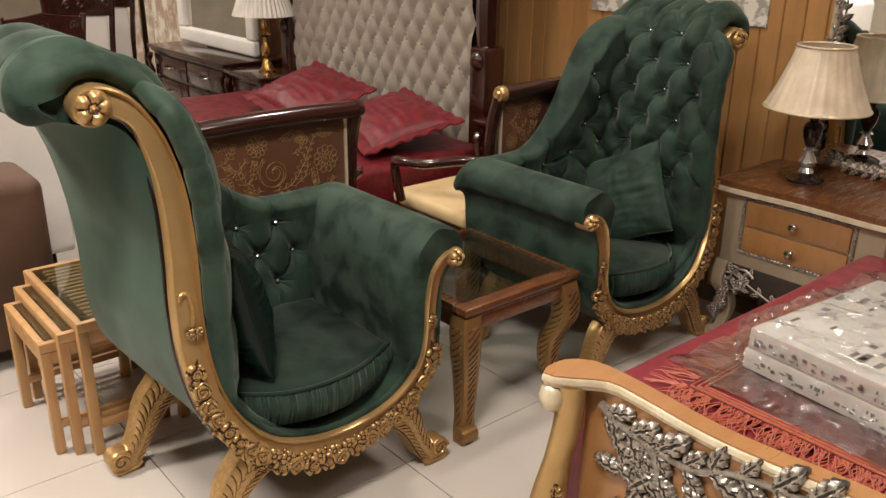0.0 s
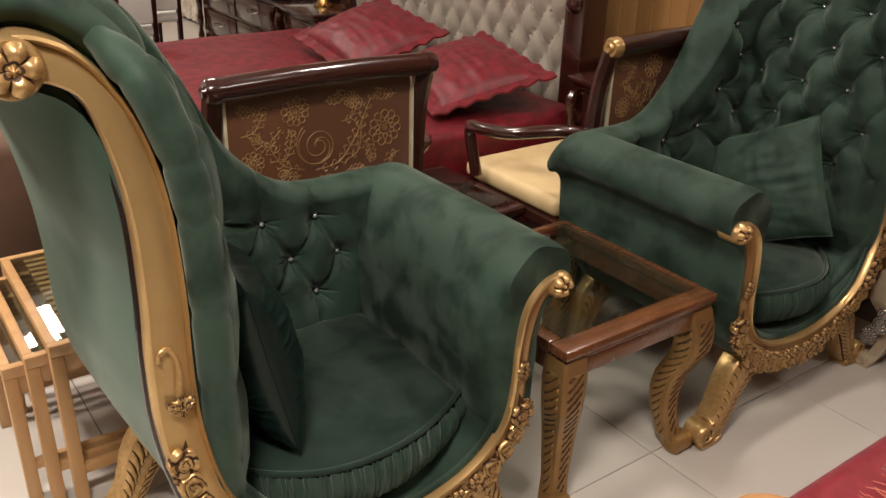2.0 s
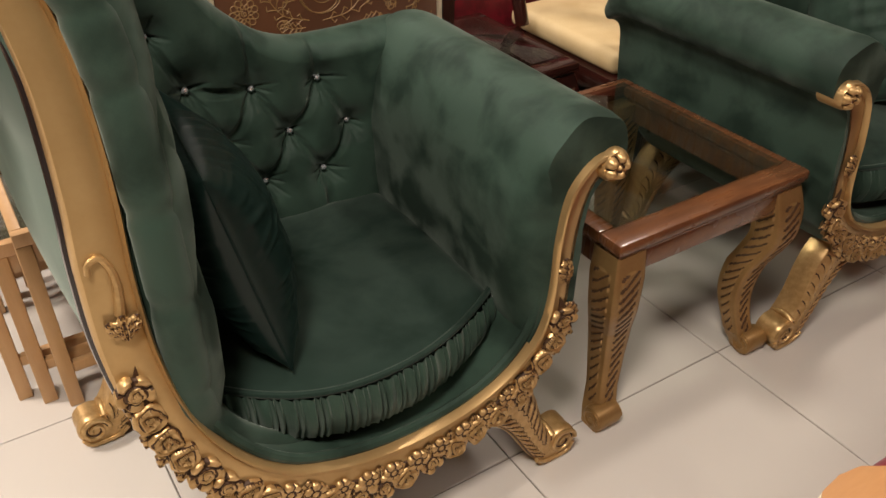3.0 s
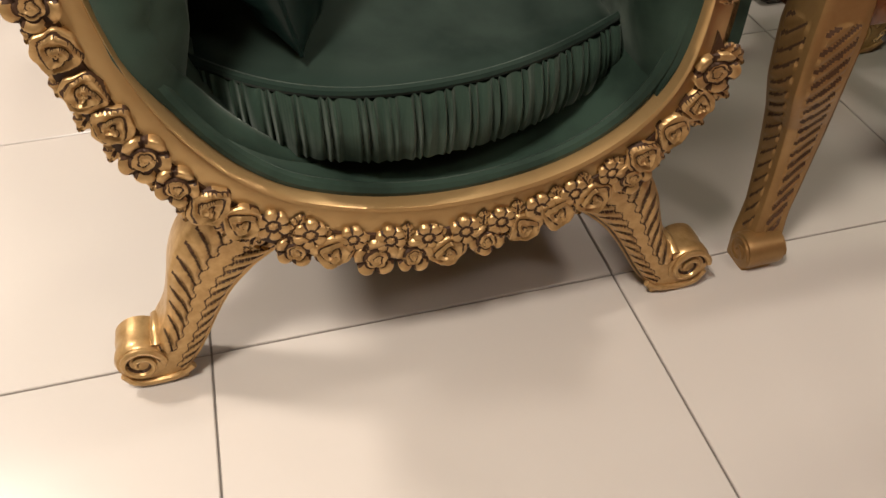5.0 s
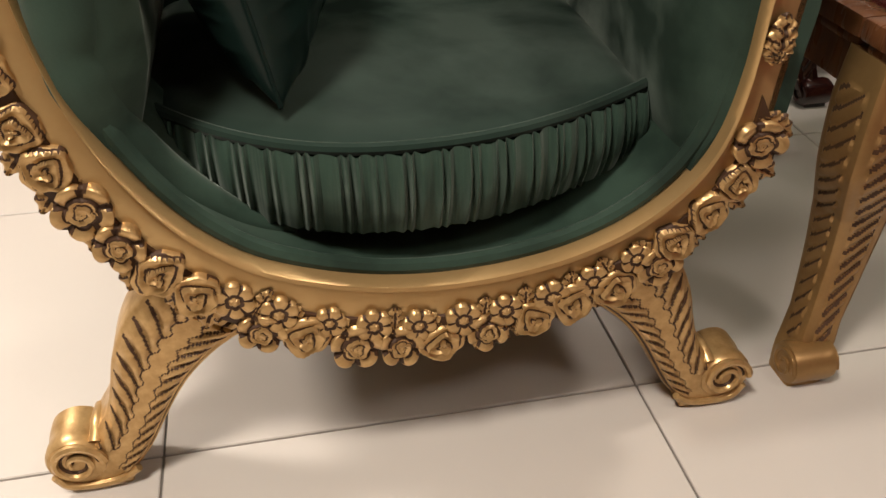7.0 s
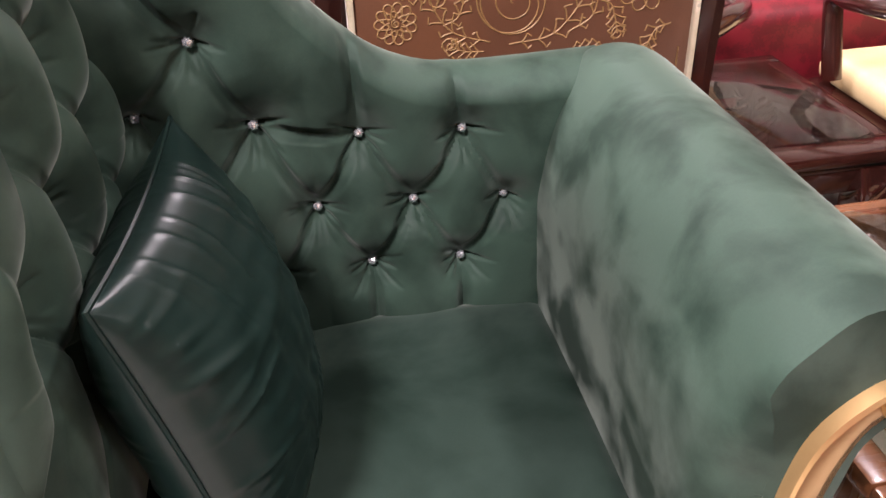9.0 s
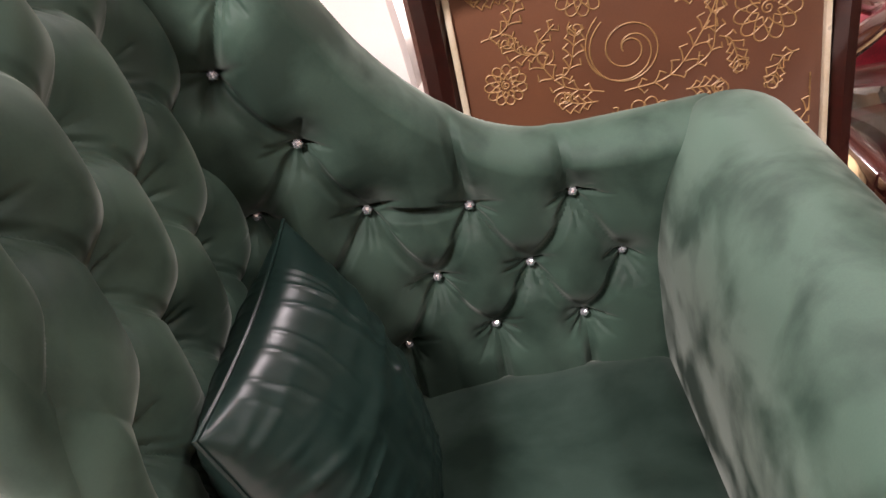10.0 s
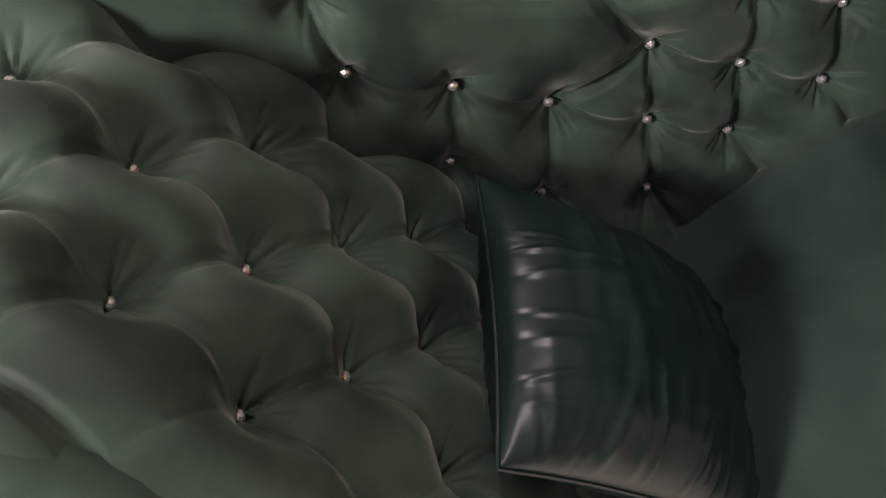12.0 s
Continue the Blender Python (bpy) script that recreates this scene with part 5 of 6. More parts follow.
def shade_bm(c, r0, r1, z0, z1, pleats=60, amp=0.02):
    rows = []
    a = np.linspace(0, 2 * np.pi, pleats * 4, endpoint=False)
    for t in np.linspace(0, 1, 6):
        r = (r0 + (r1 - r0) * t + 0.006 * np.sin(np.pi * t) * -1) * (1 + amp * np.sin(a * pleats))
        rows.append(np.stack([c[0] + r * np.cos(a), c[1] + r * np.sin(a), np.full(len(a), z0 + (z1 - z0) * t)], 1))
    inner = [row + (np.array([c[0], c[1], 0]) - row) * np.array([0.03, 0.03, 0]) for row in rows[::-1]]
    return grid(rows + inner, closed_v=True)


lamp = thing("table_lamp", (2.8, 5.2, 0.64), "brass table lamp with a pleated white shade on the dark nightstand", "lamp")
part("base", lathe([(0.002, 0), (0.055, 0), (0.055, 0.012), (0.04, 0.022), (0.03, 0.06), (0.018, 0.085)], (2.8, 5.2, 0.64), 24), BRASS, lamp)
part("stem", lathe([(0.018, 0.085), (0.032, 0.11), (0.034, 0.15), (0.015, 0.19), (0.014, 0.22), (0.03, 0.235), (0.05, 0.24), (0.03, 0.25), (0.012, 0.27), (0.024, 0.3), (0.012, 0.34), (0.009, 0.45)], (2.8, 5.2, 0.64), 24), BRASS, lamp)
part("shade", shade_bm((2.8, 5.2), 0.2, 0.12, 1.0, 1.27, 40), SHADE_WHITE, lamp, "pleated white fabric shade")

# ---- champagne nightstand, lamp and carved mirror on the panelled wall ----
ns = thing("carved_nightstand", (3.12, 1.53, 0), "champagne and caramel nightstand with carved silver trim", "nightstand")
part("body", box(2.91, 3.36, 1.22, 1.83, 0.33, 0.625, 0.008), CHAMPAGNE, ns)
poly = spline([(2.88, 1.17), (2.875, 1.3), (2.885, 1.53), (2.875, 1.76), (2.88, 1.88)], 20)
part("top", prism([(x, y) for x, y in poly] + [(3.36, 1.88), (3.36, 1.17)], 0.64, 0.662, "z", 0.006), WALNUT, ns, "glossy walnut top")
part("top_edge", prism([(x - 0.006, y) for x, y in poly] + [(3.36, 1.884), (3.36, 1.166)], 0.622, 0.64, "z", 0.006), IVORY_EDGE, ns)
for z0, z1 in ((0.4, 0.495), (0.502, 0.598)):
    dr = part("drawer", box(2.9, 2.915, 1.335, 1.735, z0, z1, 0.004), CARAMEL, ns, "caramel drawer front")
    part("knob", lathe([(0.003, -0.035), (0.012, -0.034), (0.017, -0.026), (0.012, -0.016), (0.007, -0.012), (0.008, 0.0)], (2.9, 1.535, (z0 + z1) / 2), 18, None, "x"), CHROME, dr, "faceted metal knob")
for q in ((1.315, 1.755, 0.385, 0.4), (1.315, 1.755, 0.598, 0.613), (1.315, 1.33, 0.4, 0.598), (1.74, 1.755, 0.4, 0.598)):
    bm = bmesh.new()
    L = max(q[1] - q[0], q[3] - q[2])
    k = int(L / 0.014)
    for i in range(k):
        f = (i + 0.5) / k
        c = (2.905, q[0] + (q[1] - q[0]) * (f if q[1] - q[0] > 0.1 else 0.5), q[2] + (q[3] - q[2]) * (f if q[3] - q[2] > 0.1 else 0.5))
        s = bmesh.ops.create_icosphere(bm, subdivisions=1, radius=0.0085, matrix=Matrix.Translation(c))
    part("carved_moulding", bm, SILVER, ns, "beaded antique silver moulding")


def acanthus(name, root, material, lines, n, size, normal_axis, where, seed):
    """Carved leaves set along scrolling stems on an upright face; lines are plan curves (a, z)."""
    rnd = random.Random(seed)
    leaf = bpy.data.meshes.get(name + "_leaf") or mesh_of(name + "_leaf", leaf_relief(size, size * 0.5, size * 0.2, 4), material)
    for q in lines:
        pts = [(where - 0.004, a, z) if normal_axis == "x" else (a, where - 0.004, z) for a, z in q]
        part("carved_stem", tube(pts, np.linspace(size * 0.12, size * 0.07, len(pts)), 7), material[0], root)
        for i in range(1, len(q) - 1, max(1, len(q) // n)):
            d = q[i + 1] - q[i - 1]
            ang = math.atan2(d[0], d[1])
            for s in (-1, 1):
                m = Matrix.Rotation(ang + s * 0.75, 4, "Y") @ Matrix.Scale(rnd.uniform(0.7, 1.15), 4)
                if normal_axis == "x":
                    m = Matrix.Rotation(radians(-90), 4, "Z") @ Matrix.Diagonal((-1, 1, 1, 1)) @ m
                    p = (where, q[i][0], q[i][1])
                else:
                    p = (q[i][0], where, q[i][1])
                pin("carved_leaf", leaf, root, p, m)


skirt = [spiral(1.34, 0.27, 0.06, 1.2, 0.4), spiral(1.72, 0.27, 0.06, 1.2, 2.6, -1), spline([(1.28, 0.31), (1.42, 0.25), (1.53, 0.22), (1.64, 0.25), (1.78, 0.31)], 24), spline([(1.25, 0.3), (1.27, 0.2), (1.23, 0.1)], 12), spline([(1.81, 0.3), (1.79, 0.2), (1.83, 0.1)], 12)]
acanthus("silver", ns, (SILVER, BLACKENED), skirt, 7, 0.04, "x", 2.905, 8)
part("skirt_board", prism([(1.24, 0.335), (1.81, 0.335), (1.81, 0.27), (1.7, 0.24), (1.53, 0.2), (1.36, 0.24), (1.24, 0.27)], 2.91, 2.93, "x", 0.003), BLACKENED, ns)
for y, oy in ((1.24, -1), (1.81, 1)):
    for x, ox in ((2.93, -1), (3.32, 1)):
        cabriole(x, y, ox, oy, 0.335, CHAMPAGNE, ns, 0.028, False)

lamp = thing("table_lamp", (3.12, 1.64, 0.662), "crystal table lamp with a black urn and plastic-wrapped shade", "lamp")
c = (3.12, 1.64, 0.662)
part("base", lathe([(0.002, 0), (0.068, 0), (0.07, 0.008), (0.05, 0.018), (0.02, 0.024)], c, 30), BLACK, lamp)
part("crystal", lathe([(0.02, 0.024), (0.03, 0.034), (0.02, 0.05), (0.034, 0.075), (0.02, 0.1), (0.014, 0.112), (0.028, 0.12), (0.014, 0.13)], c, 10), CRYSTAL, lamp, "faceted crystal stem")
part("urn", lathe([(0.014, 0.13), (0.02, 0.14), (0.032, 0.17), (0.036, 0.2), (0.03, 0.218), (0.014, 0.228), (0.018, 0.24), (0.008, 0.25), (0.007, 0.42)], c, 26), BLACK, lamp, "black gloss urn")
sh = part("shade", shade_bm((3.12, 1.64), 0.185, 0.098, 0.94, 1.165, 26, 0.012), SHADE, lamp, "pleated cream shade")
for r, z in ((0.186, 0.94), (0.099, 1.165)):
    part("trim_band", tube([(3.12 + r * math.cos(k / 20 * math.pi), 1.64 + r * math.sin(k / 20 * math.pi), z) for k in range(41)], 0.005, 6, caps=False), IVORY_EDGE, sh)
part("plastic_wrap", shade_bm((3.12, 1.64), 0.19, 0.102, 0.936, 1.168, 17, 0.016), WRAP, sh, "clear crinkled plastic wrap")

mr = mirror_frame("wall_mirror", 3.372, 0.55, 1.75, 0.675, 2.0, 0.03, IVORY_EDGE, "large mirror in a carved antique silver frame", 0.035)
vert = [spline([(1.72 + 0.012 * math.sin(k * 1.7), 0.7 + k * 0.09) for k in range(15)], 60)]
hor = [spline([(0.6 + k * 0.09, 0.7 + 0.012 * math.sin(k * 1.7)) for k in range(13)], 60)]
acanthus("frame", mr, (SILVER, BLACKENED), vert + hor, 26, 0.045, "x", 3.337, 5)

# ---- carved bed with parcel ----
cb = thing("carved_bed", (2.25, 0.35, 0), "bed with red cover and carved caramel footboard", "bed")
part("cover", drape(1.39, 3.3, -0.6, 1.3, 0.06, 0.525, 6), CRIMSON, cb, "crimson damask bedspread")
yy = np.concatenate([1.24 - 0.13 * np.linspace(0, 1, 40) ** 1.6, np.linspace(1.09, -0.65, 50)])
topz = lambda y: 0.66 - 0.012 * np.exp(-((y - 0.87) / 0.15) ** 2) + 0.016 * np.clip((0.75 - y) / 0.4, 0, 1)
near_edge = lambda y: float(np.interp(-y, [-1.24, -1.236, -1.225, -1.2, -1.17, -1.14, -1.115, -1.09, 0.7], [1.295, 1.262, 1.244, 1.25, 1.275, 1.305, 1.324, 1.331, 1.331]))
far_edge = lambda y: float(np.interp(-y, [-1.24, -1.236, -1.22, -1.19, -1.15, 0.7], [1.305, 1.335, 1.36, 1.382, 1.39, 1.39]))
rows, rows2 = [], []
for y in yy:
    a, b, z = near_edge(y), far_edge(y), float(topz(y))
    e = min(0.007, (b - a) * 0.3)
    rows.append([(a + e, y, z), (b - e, y, z), (b - e, y, z - 0.014), (a + e, y, z - 0.014)])
    rows2.append([(a, y, z - 0.006), (a + e * 0.6, y, z - 0.001), (b - e * 0.6, y, z - 0.001), (b, y, z - 0.006), (b, y, z - 0.014), (b - e, y, z - 0.018), (b - e, y, z - 0.026), (a + e, y, z - 0.026), (a + e, y, z - 0.018), (a, y, z - 0.014)])
part("cap_edge", grid(rows2, closed_v=True, caps=True), IVORY_EDGE, cb, "ivory-gold moulded edge")
part("cap", grid([[(a, b, c + 0.003) for a, b, c in r] for r in rows], closed_v=True, caps=True), CARAMEL, cb, "caramel lacquered top board")
bm = grid([[(1.34, y, 0.1), (1.34, y, float(topz(y)) - 0.024), (1.385, y, float(topz(y)) - 0.024), (1.385, y, 0.1)] for y in yy[yy < 1.18]], closed_v=True, caps=True)
part("footboard", bm, CARAMEL, cb, "caramel footboard panel", smooth=False)
column = spline([(1.325, 1.19, 0.0), (1.3, 1.2, 0.1), (1.275, 1.212, 0.22), (1.272, 1.21, 0.32), (1.285, 1.2, 0.44), (1.3, 1.19, 0.54), (1.302, 1.188, 0.636)], 40)
po = part("post", tube(column, np.interp(np.linspace(0, 1, 40), [0, 0.1, 0.3, 0.45, 0.7, 1], [0.03, 0.036, 0.05, 0.046, 0.03, 0.034]), 22), GOLD, cb, "gilded bowed corner post")
part("ball", lathe([(0.004, 0.57), (0.018, 0.573), (0.027, 0.585), (0.031, 0.602), (0.027, 0.62), (0.018, 0.632), (0.01, 0.636)], (1.272, 1.214, 0), 26), IVORY_EDGE, po, "silvered ball")
for k in range(5):
    pin("carved_leaf", LEAF, cb, (1.235 + 0.006 * k, 1.2 - 0.012 * (k - 2), 0.28 + 0.018 * k), Matrix.Rotation(radians(-70), 4, "Z"))
lines = [spiral(1.03, 0.5, 0.07, 1.3, 1.6), spiral(0.83, 0.44, 0.1, 1.4, 0.4, -1), spiral(0.62, 0.5, 0.11, 1.5, 2.4), spiral(0.95, 0.28, 0.1, 1.4, 4.0, -1), spiral(0.4, 0.45, 0.12, 1.5, 0.4, -1), spiral(0.7, 0.26, 0.09, 1.4, 1.0),
         spline([(1.13, 0.6), (1.05, 0.57), (0.9, 0.56), (0.8, 0.6), (0.6, 0.63)], 26), spline([(1.1, 0.3), (0.95, 0.4), (0.8, 0.35), (0.6, 0.38), (0.4, 0.3)], 30), spiral(0.15, 0.45, 0.12, 1.5, 1.5), spiral(0.45, 0.62, 0.07, 1.4, 0.4)]
acanthus("bed", cb, (SILVER, BLACKENED), lines, 7, 0.088, "x", 1.336, 11)

runner = thing("fringed_runner", (1.9, 0.75, 0.53), "dark red fringed runner with an orange braid on the bed", "runner")
rx = np.linspace(1.62, 2.6, 40)
ry = np.linspace(0.3, 1.12, 36)
RX, RY = np.meshgrid(rx, ry, indexing="ij")
RZ = 0.537 + 0.004 * np.sin(RX * 70) * np.sin(RY * 9)
bm = grid(np.stack([RX, RY, RZ], 2))
grid(np.stack([RX, RY, RZ - 0.004], 2), bm=bm)
part("cloth", bm, RED, runner)
for o in (0.0, 0.012, 0.024):
    part("braid", tube([(1.635 + o, 0.32, 0.544), (1.635 + o, 0.7, 0.544), (1.635 + o, 1.105 - o, 0.544), (2.0, 1.105 - o, 0.544), (2.5, 1.105 - o, 0.544)], 0.0035, 6), FRINGE, runner, "orange-gold braid")
bm = bmesh.new()
rnd = random.Random(2)
for k in range(300):
    y = rnd.uniform(0.3, 1.13)
    q = spline([(1.628, y, 0.542), (1.595, y + rnd.uniform(-0.02, 0.02), 0.541), (1.55 + rnd.uniform(-0.02, 0.02), y + rnd.uniform(-0.045, 0.045), 0.536)], 5)
    tube(q, [0.0014, 0.0013, 0.0012, 0.001, 0.0008], 4, bm, caps=False)
for k in range(170):
    x = rnd.uniform(1.6, 2.4)
    q = spline([(x, 1.115, 0.542), (x + rnd.uniform(-0.02, 0.02), 1.15, 0.541), (x + rnd.uniform(-0.04, 0.04), 1.2 + rnd.uniform(-0.02, 0.02), 0.536)], 5)
    tube(q, [0.0014, 0.0013, 0.0012, 0.001, 0.0008], 4, bm, caps=False)
tagged(part("fringe", bm, FRINGE, runner, "loose orange-red thread fringe"), kind="stuff")

parcel = thing("wrapped_parcel", (2.1, 0.72, 0.54), "stack of printed white cartons wrapped in clear plastic on the bed", "parcel")
ca, sa = math.cos(radians(-6)), math.sin(radians(-6))


def par(x, y):
    return (1.81 + x * ca - y * sa, 1.08 + x * sa + y * ca)


def parcel_box(x0, x1, y0, y1, z0, z1, bev=0.004):
    bm = box(x0, x1, y0, y1, z0, z1, bev)
    bmesh.ops.transform(bm, matrix=Matrix.Translation((1.81, 1.08, 0)) @ Matrix.Rotation(radians(-6), 4, "Z"), verts=bm.verts)
    return bm


part("carton", parcel_box(0, 0.56, -0.62, 0, 0.548, 0.6), PAPER, parcel)
part("carton", parcel_box(0.005, 0.555, -0.615, -0.005, 0.602, 0.655), PAPER, parcel)
rnd = random.Random(9)
for k in range(130):
    y = -0.02 - rnd.random() * 0.58
    z = 0.56 + (k % 2) * 0.053 + rnd.random() * 0.02
    part("print_mark", parcel_box(-0.0015, 0.0, y - rnd.uniform(0.003, 0.014), y, z, z + rnd.uniform(0.002, 0.009), 0), INK, parcel, smooth=False)
for k in range(40):
    x, y = rnd.uniform(0.03, 0.5), -rnd.uniform(0.03, 0.58)
    part("print_mark", parcel_box(x, x + rnd.uniform(0.01, 0.05), y, y + rnd.uniform(0.006, 0.02), 0.655, 0.6562, 0), INK, parcel, smooth=False)
bm = bmesh.new()
bmesh.ops.create_cube(bm, size=1)
bmesh.ops.subdivide_edges(bm, edges=bm.edges, cuts=34, use_grid_fill=True)
for v in bm.verts:
    p = v.co.copy()
    skirt_k = max(0.0, 0.08 - (p.z + 0.5)) * 0.9
    v.co = Vector((0.28 + p.x * (0.6 + skirt_k * 3), -0.31 + p.y * (0.66 + skirt_k * 3), 0.606 + p.z * 0.122))
    q = Vector((v.co.x * 16, v.co.y * 16, v.co.z * 16))
    v.co += Vector((noise.noise(q), noise.noise(q + Vector((9, 0, 0))), noise.noise(q + Vector((0, 9, 0))))) * 0.016 + Vector((0, 0, abs(noise.noise(q * 2.7)) * 0.014))
    v.co.z = max(v.co.z, 0.545)
bmesh.ops.transform(bm, matrix=Matrix.Translation((1.81, 1.08, 0)) @ Matrix.Rotation(radians(-6), 4, "Z"), verts=bm.verts)
part("plastic_wrap", bm, PLASTIC, parcel, "crinkled clear plastic film", angle=0.3)


# ---- nest of beech tables ----
def slat_table(x0, x1, y0, y1, top, label, slats=True):
    root = thing("nesting_table", ((x0 + x1) / 2, (y0 + y1) / 2, 0), label, "side table", "nest of beech tables")
    w = 0.022
    for q in ((x0, x1, y0, y0 + w), (x0, x1, y1 - w, y1), (x0, x0 + w, y0 + w, y1 - w), (x1 - w, x1, y0 + w, y1 - w)):
        part("top_rail", box(*q, top - 0.03, top, 0.003), BEECH, root)
    if slats:
        k = int((y1 - y0 - 2 * w) / 0.03)
        for i in range(k):
            y = y0 + w + (i + 0.5) * (y1 - y0 - 2 * w) / k
            part("slat", box(x0 + w + 0.03, x1 - w, y - 0.009, y + 0.009, top - 0.02, top - 0.008, 0.002, seg=1), BEECH, root)
        part("glass_pane", box(x0 + w, x1 - w, y0 + w, y1 - w, top - 0.006, top - 0.002, 0), PANE, root, smooth=False)
    for x in (x0, x1 - 0.03):
        for y in (y0, y1 - 0.03):
            part("leg", box(x, x + 0.03, y, y + 0.03, 0, top - 0.03, 0.003), BEECH, root)
        part("apron", box(x + 0.006, x + 0.024, y0 + 0.03, y1 - 0.03, top - 0.075, top - 0.03, 0.002), BEECH, root)
    for y in (y0 + 0.006, y1 - 0.024):
        part("stretcher", box(x0 + 0.03, x1 - 0.03, y, y + 0.018, 0.085, 0.11, 0.002), BEECH, root)
        part("apron", box(x0 + 0.03, x1 - 0.03, y, y + 0.018, top - 0.075, top - 0.03, 0.002), BEECH, root)
    return root


slat_table(0.675, 1.08, 2.53, 3.07, 0.45, "light beech table with a slatted glass-covered top")
slat_table(0.628, 1.0, 2.57, 3.03, 0.415, "lower light beech table nested under the larger one")
slat_table(0.583, 0.95, 2.61, 2.99, 0.38, "lowest light beech table of the nest")

# ---- seating at the back ----
so = thing("brown_sofa", (0.2, 3.6, 0), "brown suede sofa with a square rounded arm", "sofa")
part("arm", box(0.55, 0.84, 3.28, 3.62, 0.06, 0.7, 0.05, seg=5), BROWN, so)
part("seat", box(-0.9, 0.55, 3.28, 3.62, 0.06, 0.42, 0.05, seg=4), BROWN, so)
part("foot", box(0.74, 0.79, 3.32, 3.37, 0, 0.06, 0.004), MAHOGANY, so)
part("foot", box(-0.85, -0.8, 3.32, 3.37, 0, 0.06, 0.004), MAHOGANY, so)
ws = thing("white_sofa", (0.1, 4.1, 0), "cream white upholstered sofa with a sloping rounded side", "sofa")
side = spline([(1.02, 0.26), (1.015, 0.4), (1.005, 0.55), (0.985, 0.7), (0.92, 0.83), (0.83, 0.91), (0.66, 0.98), (0.4, 1.0)], 40)
poly = [(x, z) for x, z in side] + [(0.3, 1.0), (0.3, 0.26)]
part("end_panel", prism(poly, 3.66, 3.86, "y", 0.03, seg=4), WHITE, ws)
part("back", box(-1.4, 0.32, 3.68, 3.9, 0.26, 0.99, 0.05, seg=4), WHITE, ws)
part("seat", box(-1.4, 1.04, 3.88, 4.6, 0.26, 0.46, 0.05, seg=4), WHITE, ws)
for x in (-1.3, 0.9):
    for y in (3.7, 4.5):
        part("foot", box(x, x + 0.05, y, y + 0.05, 0, 0.265, 0.004), MAHOGANY, ws)


def dining_chair(cx, y, top, w, fabric, label, yaw=0):
    root = thing("dining_chair", (cx, y, 0), label, "chair", "carved dining chairs")
    for s in (-1, 1):
        part("stile", tube(spline([(cx + s * w * 0.46, y + 0.02, 0), (cx + s * w * 0.46, y, 0.45), (cx + s * w * 0.48, y - 0.02, 0.8), (cx + s * w * 0.53, y - 0.05, top)], 16), 0.019, 8), MAHOGANY, root)
        part("front_leg", tube([(cx + s * w * 0.45, y + 0.42, 0.43), (cx + s * w * 0.45, y + 0.43, 0.0)], [0.024, 0.015], 8), MAHOGANY, root)
    crest = part("crest_rail", prism([(cx - w * 0.54, top - 0.015), (cx - w * 0.25, top - 0.005), (cx, top + 0.015), (cx + w * 0.25, top - 0.005), (cx + w * 0.54, top - 0.015), (cx + w * 0.5, top - 0.14), (cx, top - 0.12), (cx - w * 0.5, top - 0.14)], y - 0.055, y - 0.025, "y", 0.006), MAHOGANY, root, "glossy carved crest rail")
    for k in range(5):
        part("carving", tube([(a, y - 0.056, b) for a, b in spiral(cx + (k - 2) * w * 0.2, top - 0.06, 0.028, 1.3, k, 1 if k % 2 else -1, 18)], 0.005, 6), MAHOGANY, crest)
    part("back_pad", box(cx - w * 0.42, cx + w * 0.42, y - 0.045, y + 0.0, 0.5, top - 0.13, 0.015, seg=3), fabric, root)
    part("seat", box(cx - w * 0.5, cx + w * 0.5, y - 0.01, y + 0.45, 0.42, 0.49, 0.025, seg=3), fabric, root)
    return root


dining_chair(1.5, 5.42, 1.05, 0.42, BROWN, "dark carved dining chair with a brown upholstered back")
dining_chair(1.86, 5.9, 1.12, 0.4, WHITE, "dark carved dining chair with a white upholstered back")
dining_chair(2.15, 6.3, 1.13, 0.4, WHITE, "dark carved dining chair with a white upholstered back")


def curtain(x, y0, y1, label, seed):
    n = 160
    t = np.linspace(0, 1, n)
    off = 0.035 * np.sin(t * (y1 - y0) * 48 + seed) + 0.012 * np.sin(t * 31 + seed)
    rows = [np.stack([x + off * (0.5 + 0.5 * f), y0 + (y1 - y0) * t, np.full(n, 2.7 * f + 0.02)], 1) for f in np.linspace(1, 0, 12)]
    rows += [r + np.array([0.008, 0, 0]) for r in rows[::-1]]
    return solo("curtain", grid(rows, closed_u=True), CURTAIN, label, "curtain", "patterned curtains")


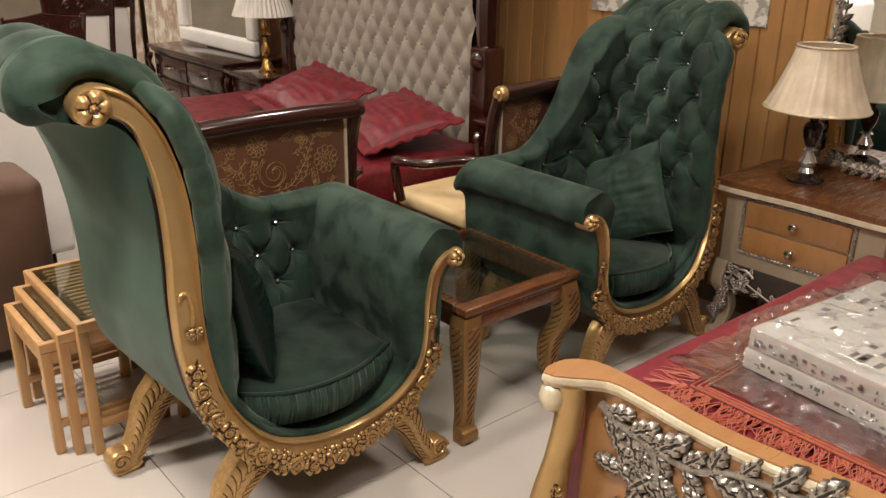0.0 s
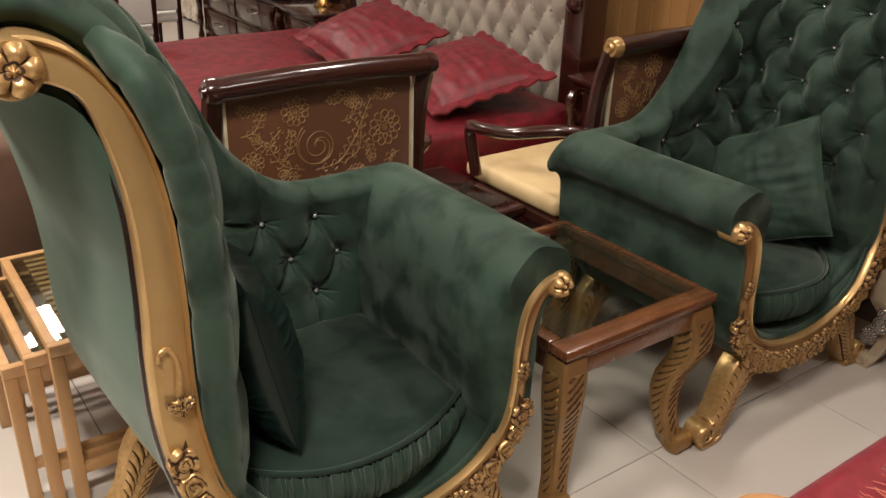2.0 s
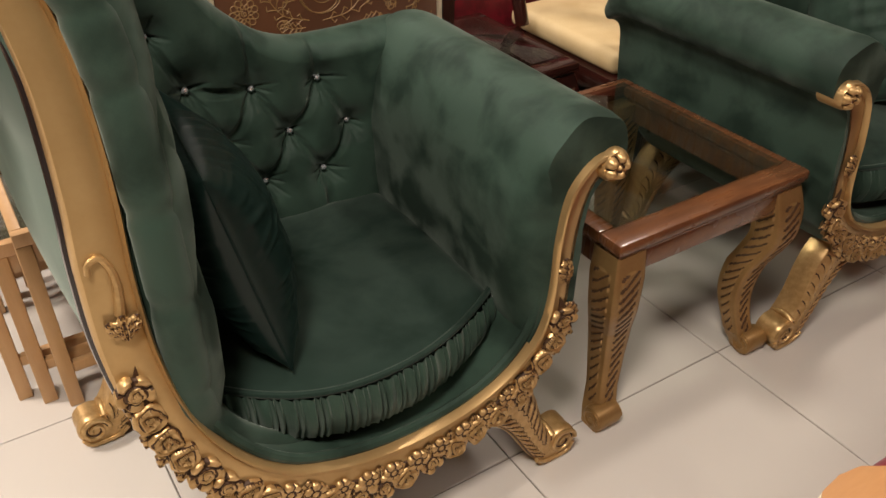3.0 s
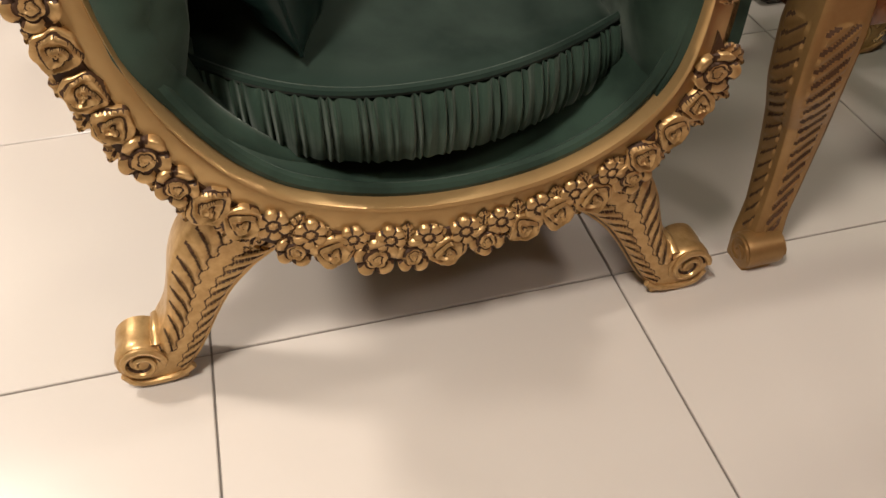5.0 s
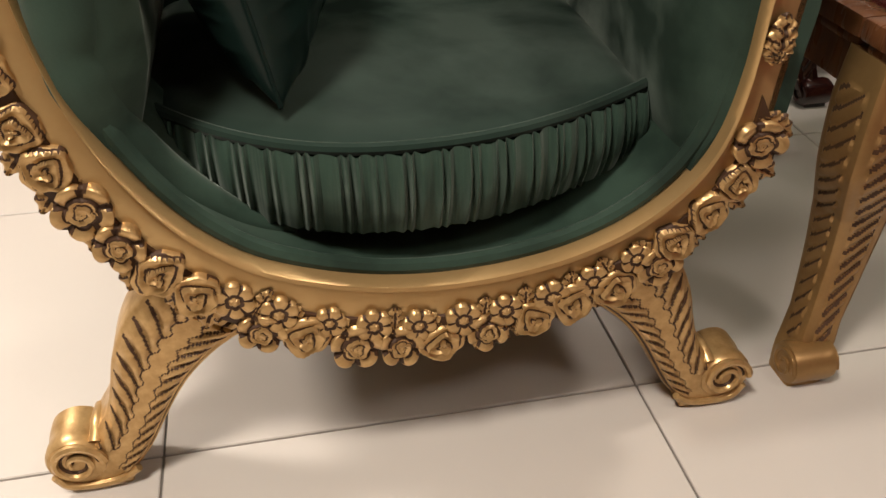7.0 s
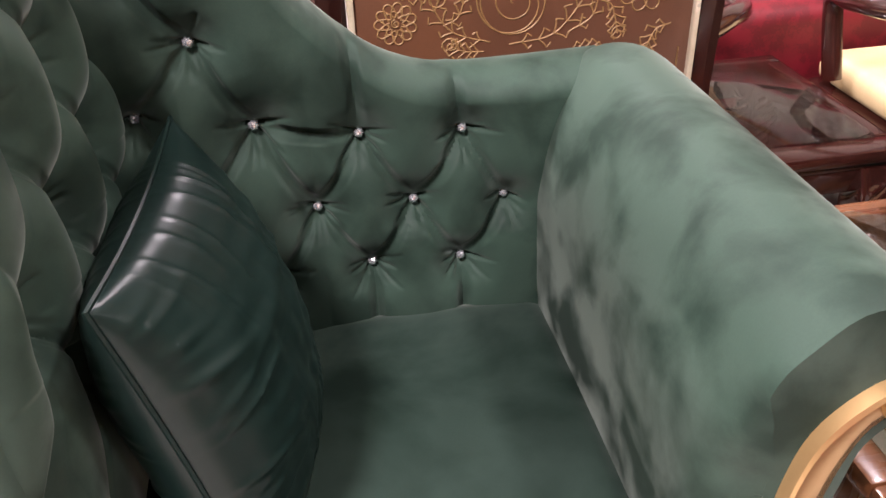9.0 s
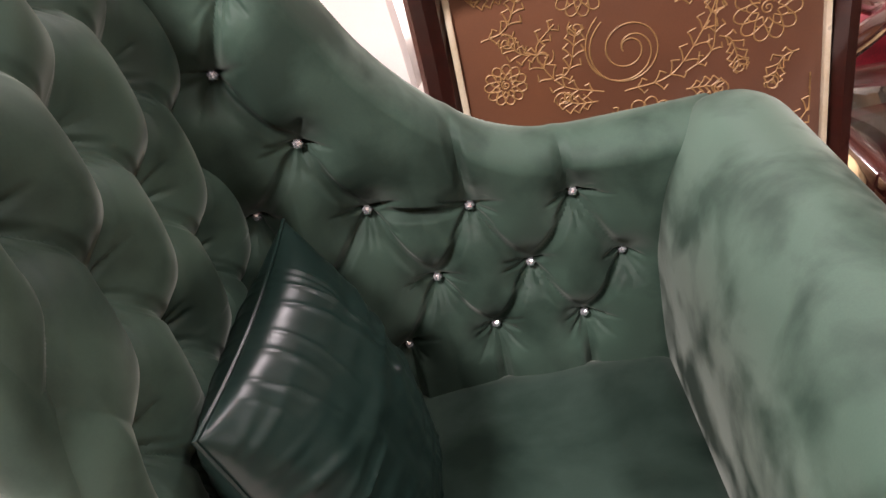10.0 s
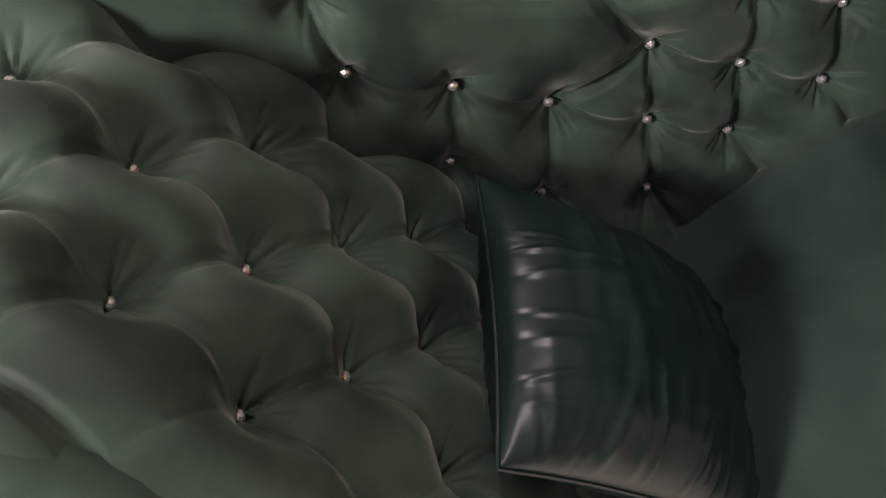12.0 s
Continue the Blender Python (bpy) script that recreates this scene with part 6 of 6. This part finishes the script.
curtain(3.2, 7.0, 8.2, "cream patterned curtain hanging in soft folds", 1)
curtain(3.2, 8.3, 9.9, "cream patterned curtain hanging in soft folds", 4)
solo("wallpaper_panel", box(3.352, 3.362, 2.02, 2.95, 1.18, 2.8, 0.002), WALLPAPER, "cream wallpaper panel with grey floral sprigs", "wallpaper", kind="structure", smooth=False)

# ---- ceiling lights ----
for lx, ly in ((2.42, 2.2), (0.2, 0.9), (2.3, 0.0), (-0.8, 3.2), (1.5, 4.3), (1.2, 7.4), (-2.0, 6.2)):
    cl = thing("ceiling_light", (lx, ly, 2.955), "square white recessed ceiling light", "ceiling light", "recessed ceiling lights")
    for q in ((-0.3, 0.3, -0.3, -0.26), (-0.3, 0.3, 0.26, 0.3), (-0.3, -0.26, -0.26, 0.26), (0.26, 0.3, -0.26, 0.26)):
        part("frame", box(lx + q[0], lx + q[1], ly + q[2], ly + q[3], 2.955, 3.0, 0.003), WHITE, cl)
# ---- pine panelling ----
panelling = tagged(part("panelling_base", box(3.368, WALL_X, -3.9, 10.9, 0.0, 2.9, 0), PINE, None, smooth=False), "vertical tongue-and-groove pine panelling", "wall panelling", kind="structure")
plank_mesh = mesh_of("plank", box(-0.006, 0.0, -0.0445, 0.0445, 0.0, 2.9, 0.004, seg=1), PINE)
for f in plank_mesh.polygons:
    f.use_smooth = False
for k in range(74):
    ob = new("plank", plank_mesh)
    ob.parent, ob.location = panelling, (3.368, -0.6 + 0.093 * k, 0)

# ---- floor tiles ----
tile_mesh = mesh_of("tile", box(-0.2985, 0.2985, -0.2985, 0.2985, -0.012, 0.0, 0.0015, seg=1), TILE)
for f in tile_mesh.polygons:
    f.use_smooth = False
for i in range(-8, 5):
    for j in range(-10, 16):
        cx, cy = 1.1 + 0.6 * i, 2.2 + 0.6 * j
        if -4 < cx - 0.3 and cx + 0.3 < WALL_X + 0.05 and -4 < cy - 0.3 and cy + 0.3 < 11:
            ob = new("tile", tile_mesh)
            ob.parent, ob.location = floor, (cx, cy, 0)
